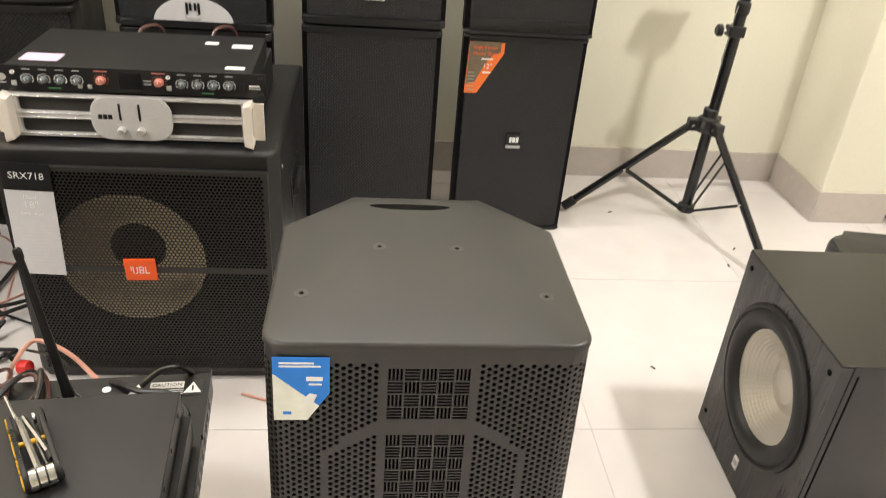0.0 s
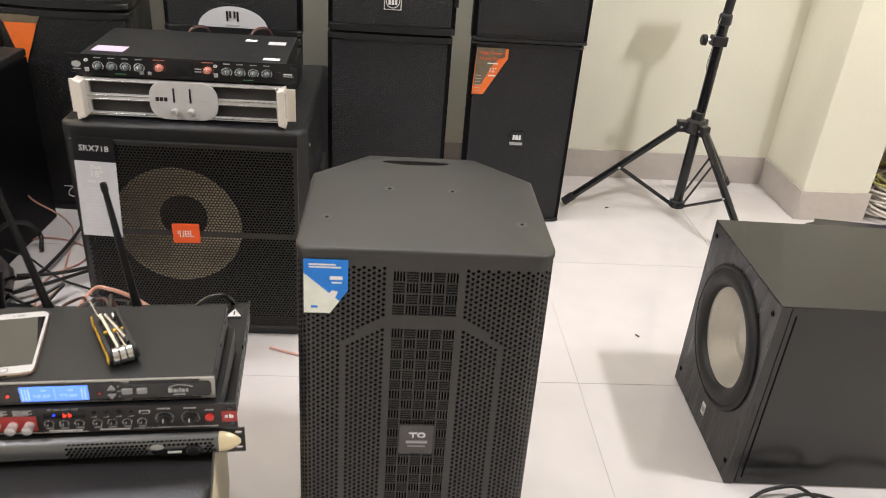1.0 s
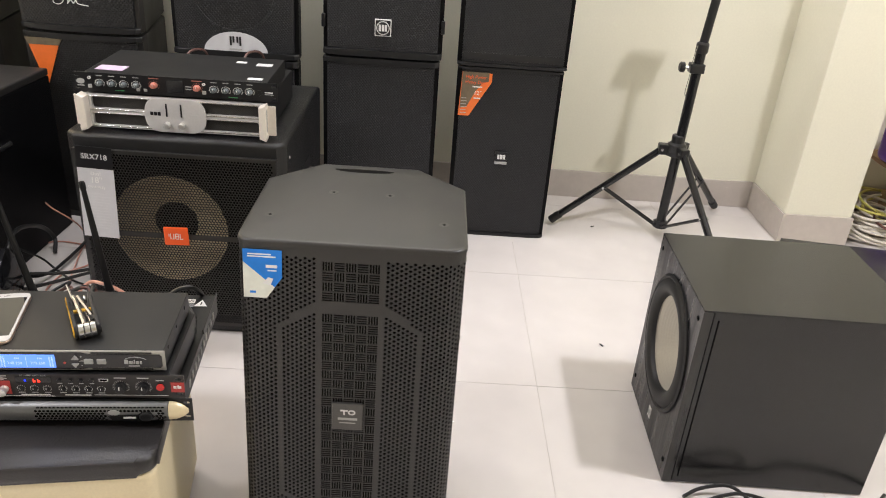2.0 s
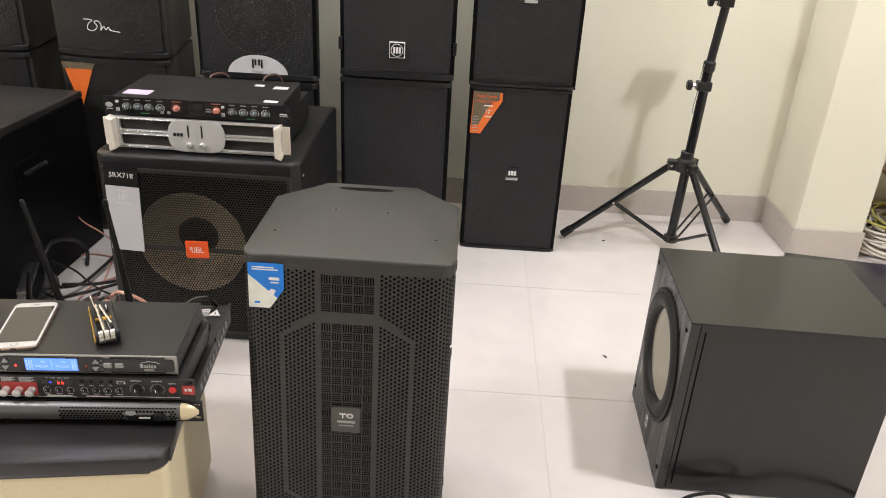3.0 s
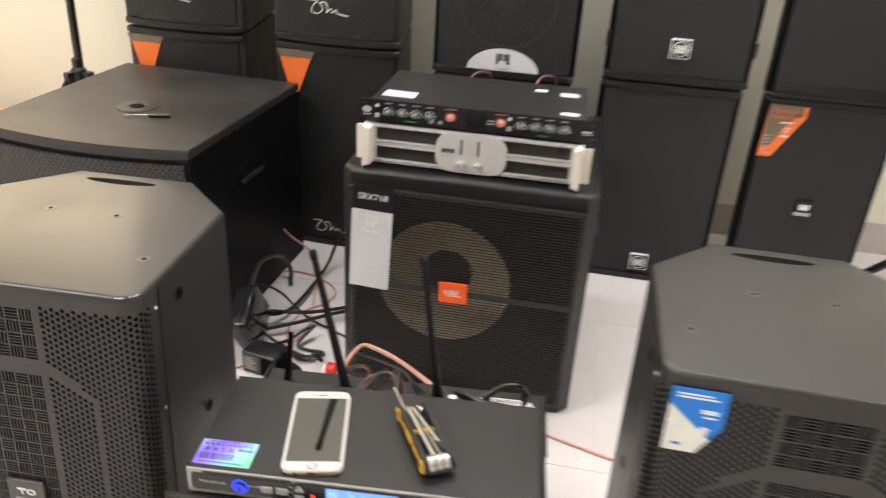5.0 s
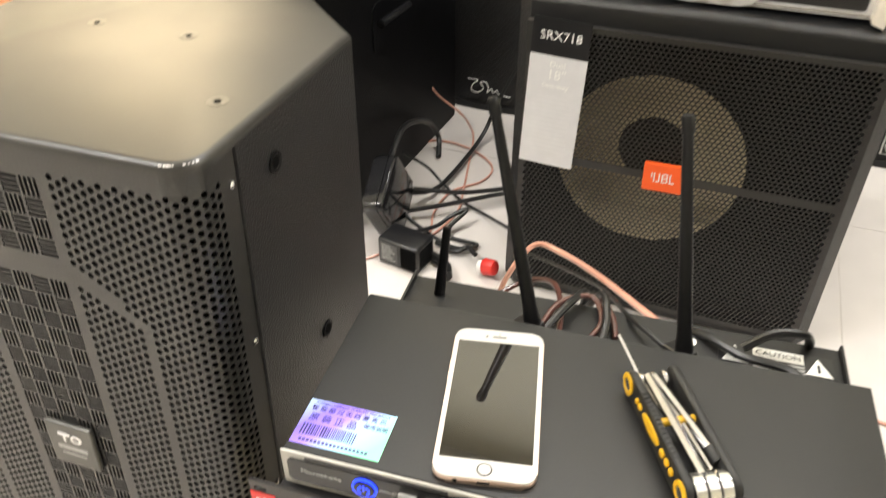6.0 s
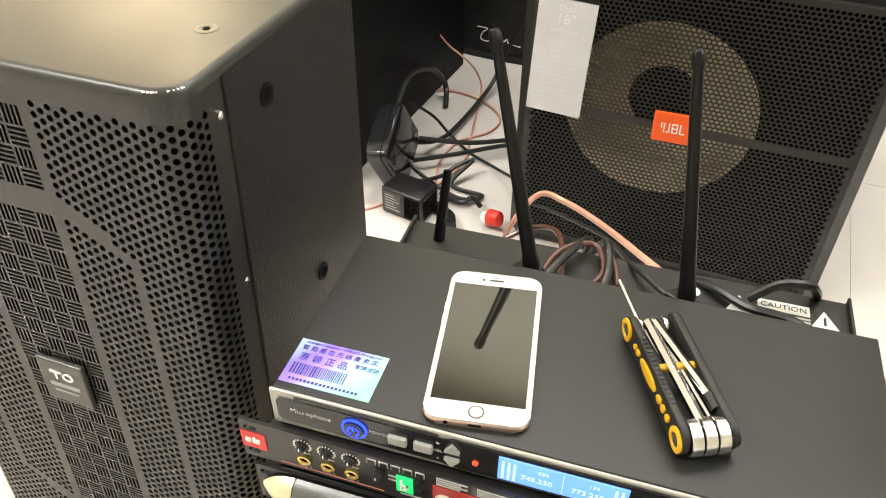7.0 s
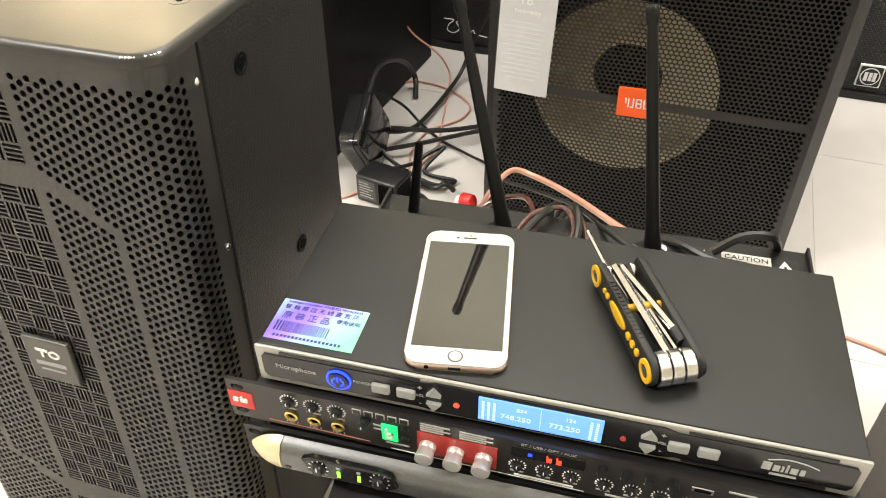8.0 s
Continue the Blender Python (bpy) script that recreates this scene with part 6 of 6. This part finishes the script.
plug = thing("red_plug", pose(-0.578, 1.480, -0.002) @ Matrix.Diagonal((0.8, 0.8, 0.9, 1)), "red and white mains plug on the floor", "plug")
part("body", rod((0, 0, 0.028), (0.030, -0.008, 0.036), 0.020, 0.017, 16, bevel=0.004), RED, plug, smooth=True)
part("collar", rod((0.0, 0.0, 0.024), (-0.014, 0.004, 0.022), 0.017, 0.015, 16), WHITE, plug)
ant = thing("aerial", pose(-0.474, 0.985, 0.3755), "short black aerial standing on the amplifier", "aerial")
part("whip", rod((0, 0, 0), (-0.001, 0.026, 0.072), 0.0062, 0.0045, 12), AERIAL, ant)


def cable(pts, r, material, label, name="cable"):
    c = thing(name, pose(0, 0, 0), label, "cable")
    part("lead", tube(pts, r, 8, 8), material, c, smooth=True)
    return c


cable([(-0.835, 1.6, 0.1), (-0.842, 1.7, 0.15), (-0.845, 1.79, 0.13), (-0.85, 1.88, 0.08), (-0.84, 1.91, 0.03), (-0.82, 1.86, 0.008)], 0.0065, CABLE, "thick black mains lead looping behind the box")
cable([(-0.8, 1.66, 0.04), (-0.7, 1.7, 0.03), (-0.6, 1.76, 0.03), (-0.52, 1.8, 0.03)], 0.0052, CABLE, "thick black lead on the tiles")
cable([(-0.81, 1.59, 0.02), (-0.72, 1.65, 0.025), (-0.62, 1.725, 0.03), (-0.52, 1.78, 0.03)], 0.0052, CABLE, "thick black lead on the tiles")
cable([(-0.82, 1.62, 0.05), (-0.777, 1.692, 0.02), (-0.759, 1.777, 0.015), (-0.747, 1.962, 0.025), (-0.725, 2.02, 0.1), (-0.66, 2.08, 0.25)], 0.005, CABLE, "black lead running up behind the subwoofer")
cable([(-0.84, 1.7, 0.1), (-0.8, 1.74, 0.05), (-0.767, 1.747, 0.012), (-0.7, 1.7, 0.006), (-0.623, 1.655, 0.012), (-0.556, 1.572, 0.05), (-0.53, 1.5, 0.06)], 0.0032, CABLE, "thin black lead on the tiles")
cable([(-0.875, 1.95, 0.14), (-0.85, 1.95, 0.115), (-0.802, 1.95, 0.085), (-0.79, 1.985, 0.04), (-0.775, 1.98, 0.006), (-0.748, 1.874, 0.004), (-0.715, 1.74, 0.004), (-0.7, 1.66, 0.004), (-0.72, 1.56, 0.004), (-0.76, 1.5, 0.004)], 0.0025, COPPER, "copper-pink twin speaker wire")
cable([(-0.9, 1.886, 0.006), (-0.853, 1.94, 0.004), (-0.761, 1.927, 0.004), (-0.69, 1.869, 0.004), (-0.69, 1.8, 0.004), (-0.74, 1.732, 0.004), (-0.745, 1.64, 0.004), (-0.73, 1.55, 0.004), (-0.82, 1.43, 0.004)], 0.0025, COPPER, "copper-pink twin speaker wire")
cable([(-0.745, 1.49, 0.05), (-0.71, 1.56, 0.03), (-0.69, 1.6, 0.035), (-0.665, 1.625, 0.04), (-0.69, 1.57, 0.01), (-0.62, 1.56, 0.008), (-0.66, 1.53, 0.012), (-0.76, 1.56, 0.03), (-0.8, 1.58, 0.06)], 0.0042, CABLE, "black adapter lead looping on the tiles")
cable([(-0.7, 1.54, 0.006), (-0.65, 1.52, 0.012), (-0.63, 1.53, 0.02), (-0.606, 1.509, 0.022)], 0.005, CABLE, "black mains lead with red plug")
cable([(-0.7, 1.5, 0.006), (-0.655, 1.47, 0.012), (-0.635, 1.43, 0.02)], 0.011, CABLE, "black mains plug lead on the tiles")
cable([(-0.56, 1.3, 0.006), (-0.5, 1.25, 0.1), (-0.468, 1.24, 0.21), (-0.441, 1.28, 0.247), (-0.4, 1.265, 0.257), (-0.33, 1.19, 0.288), (-0.226, 1.048, 0.3455), (-0.19, 1.036, 0.3525)], 0.0042, COPPER, "copper-pink twin wire arching to the amplifier")
cable([(-0.45, 1.28, 0.23), (-0.39, 1.24, 0.25), (-0.32, 1.14, 0.31), (-0.27, 1.013, 0.3815), (-0.2, 0.958, 0.3815), (-0.16, 0.93, 0.3815)], 0.0026, CABLE, "thin black lead beside the copper wire")
cable([(-0.435, 1.038, 0.3375), (-0.4, 1.078, 0.345), (-0.365, 1.058, 0.3675), (-0.343, 1.003, 0.3815), (-0.335, 0.948, 0.3815), (-0.35, 0.95, 0.3815)], 0.0031, BROWNWIRE, "brown-red lead bundled behind the amplifier")
cable([(-0.35, 0.95, 0.3825), (-0.32, 0.943, 0.3825), (-0.298, 0.988, 0.3855), (-0.315, 1.023, 0.3895), (-0.345, 0.998, 0.3915), (-0.355, 0.948, 0.3855), (-0.345, 0.95, 0.3835)], 0.0031, BROWNWIRE, "brown-red lead bundled behind the amplifier")
cable([(-0.33, 1.043, 0.3375), (-0.31, 1.038, 0.3775), (-0.29, 1.008, 0.3835), (-0.28, 0.978, 0.3815)], 0.0031, BROWNWIRE, "brown-red lead bundled behind the amplifier")
cable([(-0.4, 0.93, 0.3825), (-0.36, 0.938, 0.3855), (-0.335, 0.998, 0.3935), (-0.325, 1.043, 0.3775), (-0.33, 1.058, 0.3275)], 0.0042, CABLE, "black lead looping between the rack units")
cable([(-0.325, 1.048, 0.3475), (-0.305, 1.028, 0.3925), (-0.293, 0.988, 0.3935), (-0.293, 0.948, 0.3855), (-0.295, 0.93, 0.4025)], 0.0042, CABLE, "black lead into the mixer")
cable([(-0.235, 1.043, 0.3475), (-0.2, 1.018, 0.3795), (-0.159, 0.993, 0.3855), (-0.115, 0.983, 0.3895), (-0.086, 0.953, 0.3835), (-0.082, 0.94, 0.3825)], 0.0048, CABLE, "black lead across the amplifier")
cable([(-0.16, 1.008, 0.3825), (-0.135, 1.02, 0.3995), (-0.11, 1.024, 0.4035), (-0.098, 1.04, 0.3835), (-0.095, 1.05, 0.3595)], 0.0048, CABLE, "thick black mains lead entering the amplifier")
cable([(-0.1, 1.42, 0.004), (-0.037, 1.396, 0.004), (0.03, 1.375, 0.004), (0.081, 1.36, 0.004), (0.154, 1.341, 0.004), (0.24, 1.3, 0.004)], 0.003, COPPER, "copper-pink wire on the tiles")
cable([(0.93, 0.94, 0.008), (0.97, 0.955, 0.02), (1.03, 0.958, 0.028), (1.07, 0.935, 0.015), (1.1, 0.9, 0.006), (1.06, 0.88, 0.006), (0.99, 0.9, 0.006), (0.95, 0.915, 0.006)], 0.004, CABLE, "black lead coiled by the bare subwoofer")
cable([(0.9, 0.9, 0.006), (0.98, 0.93, 0.012), (1.05, 0.945, 0.02), (1.12, 0.935, 0.012), (1.2, 0.9, 0.006), (1.32, 0.92, 0.006), (1.39, 0.98, 0.006)], 0.004, CABLE, "black lead trailing beside the bare subwoofer")
cable([(1.345, 1.02, 0.006), (1.365, 1.07, 0.05), (1.36, 1.17, 0.12), (1.338, 1.19, 0.15)], 0.004, CABLE, "black lead at the back of the bare subwoofer")

# clutter beyond the pillar
for k in range(26):
    rng = random.Random(k)
    cx, cy, r0 = 2.06 + rng.uniform(-0.05, 0.08), 2.38 + rng.uniform(-0.06, 0.05), rng.uniform(0.07, 0.13)
    z = 0.006 + 0.0045 * k
    tilt = rng.uniform(-0.5, 0.5)
    pts = [(cx + r0 * math.cos(a), cy + 0.8 * r0 * math.sin(a), z + 0.02 + 0.15 * r0 * math.sin(a + tilt)) for a in [2 * math.pi * q / 14 + tilt for q in range(14)]]
    cable(pts, 0.005, GREENWIRE if k in (20, 23, 25) else BROWNWIRE if k in (8, 15) else WHITEWIRE, "coil of old off-white cable heaped on the floor")
shelf = thing("shelf", pose(2.02, 2.30, 0), "pale board shelf beside the pillar", "shelf")
part("board", box(0.0, 0.55, -0.10, 0.25, 0.29, 0.305, 0.002), KRAFT, shelf)
part("upright", box(0.50, 0.52, -0.10, 0.25, 0.0, 0.29, 0.001), KRAFT, shelf)
bag = thing("plastic_bag", pose(2.12, 2.33, 0.306), "shiny purple plastic package on the shelf", "bag")
part("body", moved(box(-0.11, 0.2, -0.08, 0.12, 0, 0.26, 0.03, 3), pose(0, 0, 0, 0, 0, 6)), PURPLE, bag, smooth=True)
bx = thing("cardboard_box", pose(2.24, 2.40, 0.0, 0, 0, 20), "open brown cardboard box beside the cables", "box")
part("body", box(-0.1, 0.14, -0.09, 0.12, 0.0, 0.17, 0.002), KRAFT, bx)
part("flap", moved(box(-0.1, 0.14, -0.10, 0.0, 0.0, 0.003), pose(0, -0.09, 0.17, 35)), KRAFT, bx)
for k, (x, y) in enumerate(((0.97, 2.325), (1.31, 2.10), (1.25, 2.0), (0.86, 1.52))):
    g = thing("floor_speck", pose(x, y, 0.0, 0, 0, 40 * k), "small dark scrap lying on the tiles", "debris")
    part("scrap", rod((-0.006, 0, 0.002), (0.006, 0.002, 0.003), 0.0025, 0.0018, 6), RUBBER, g)

# ---- floor tiles ----
TS, GAP = 0.6, 0.0016
tile_mesh = None
i0, i1 = math.floor((X0 - 0.655) / TS), math.ceil((X1 - 0.655) / TS)
j0, j1 = math.floor((Y0 - 1.313) / TS), math.ceil((Y1 - 1.313) / TS)
for i in range(i0, i1):
    for j in range(j0, j1):
        if tile_mesh is None:
            t0 = part("floor_tile", box(GAP / 2, TS - GAP / 2, GAP / 2, TS - GAP / 2, -0.008, 0.0), TILE, floor)
            tile_mesh = t0.data
        else:
            t0 = new("floor_tile", tile_mesh)
            t0.parent = floor
        t0.location = (0.655 + i * TS, 1.313 + j * TS, 0)
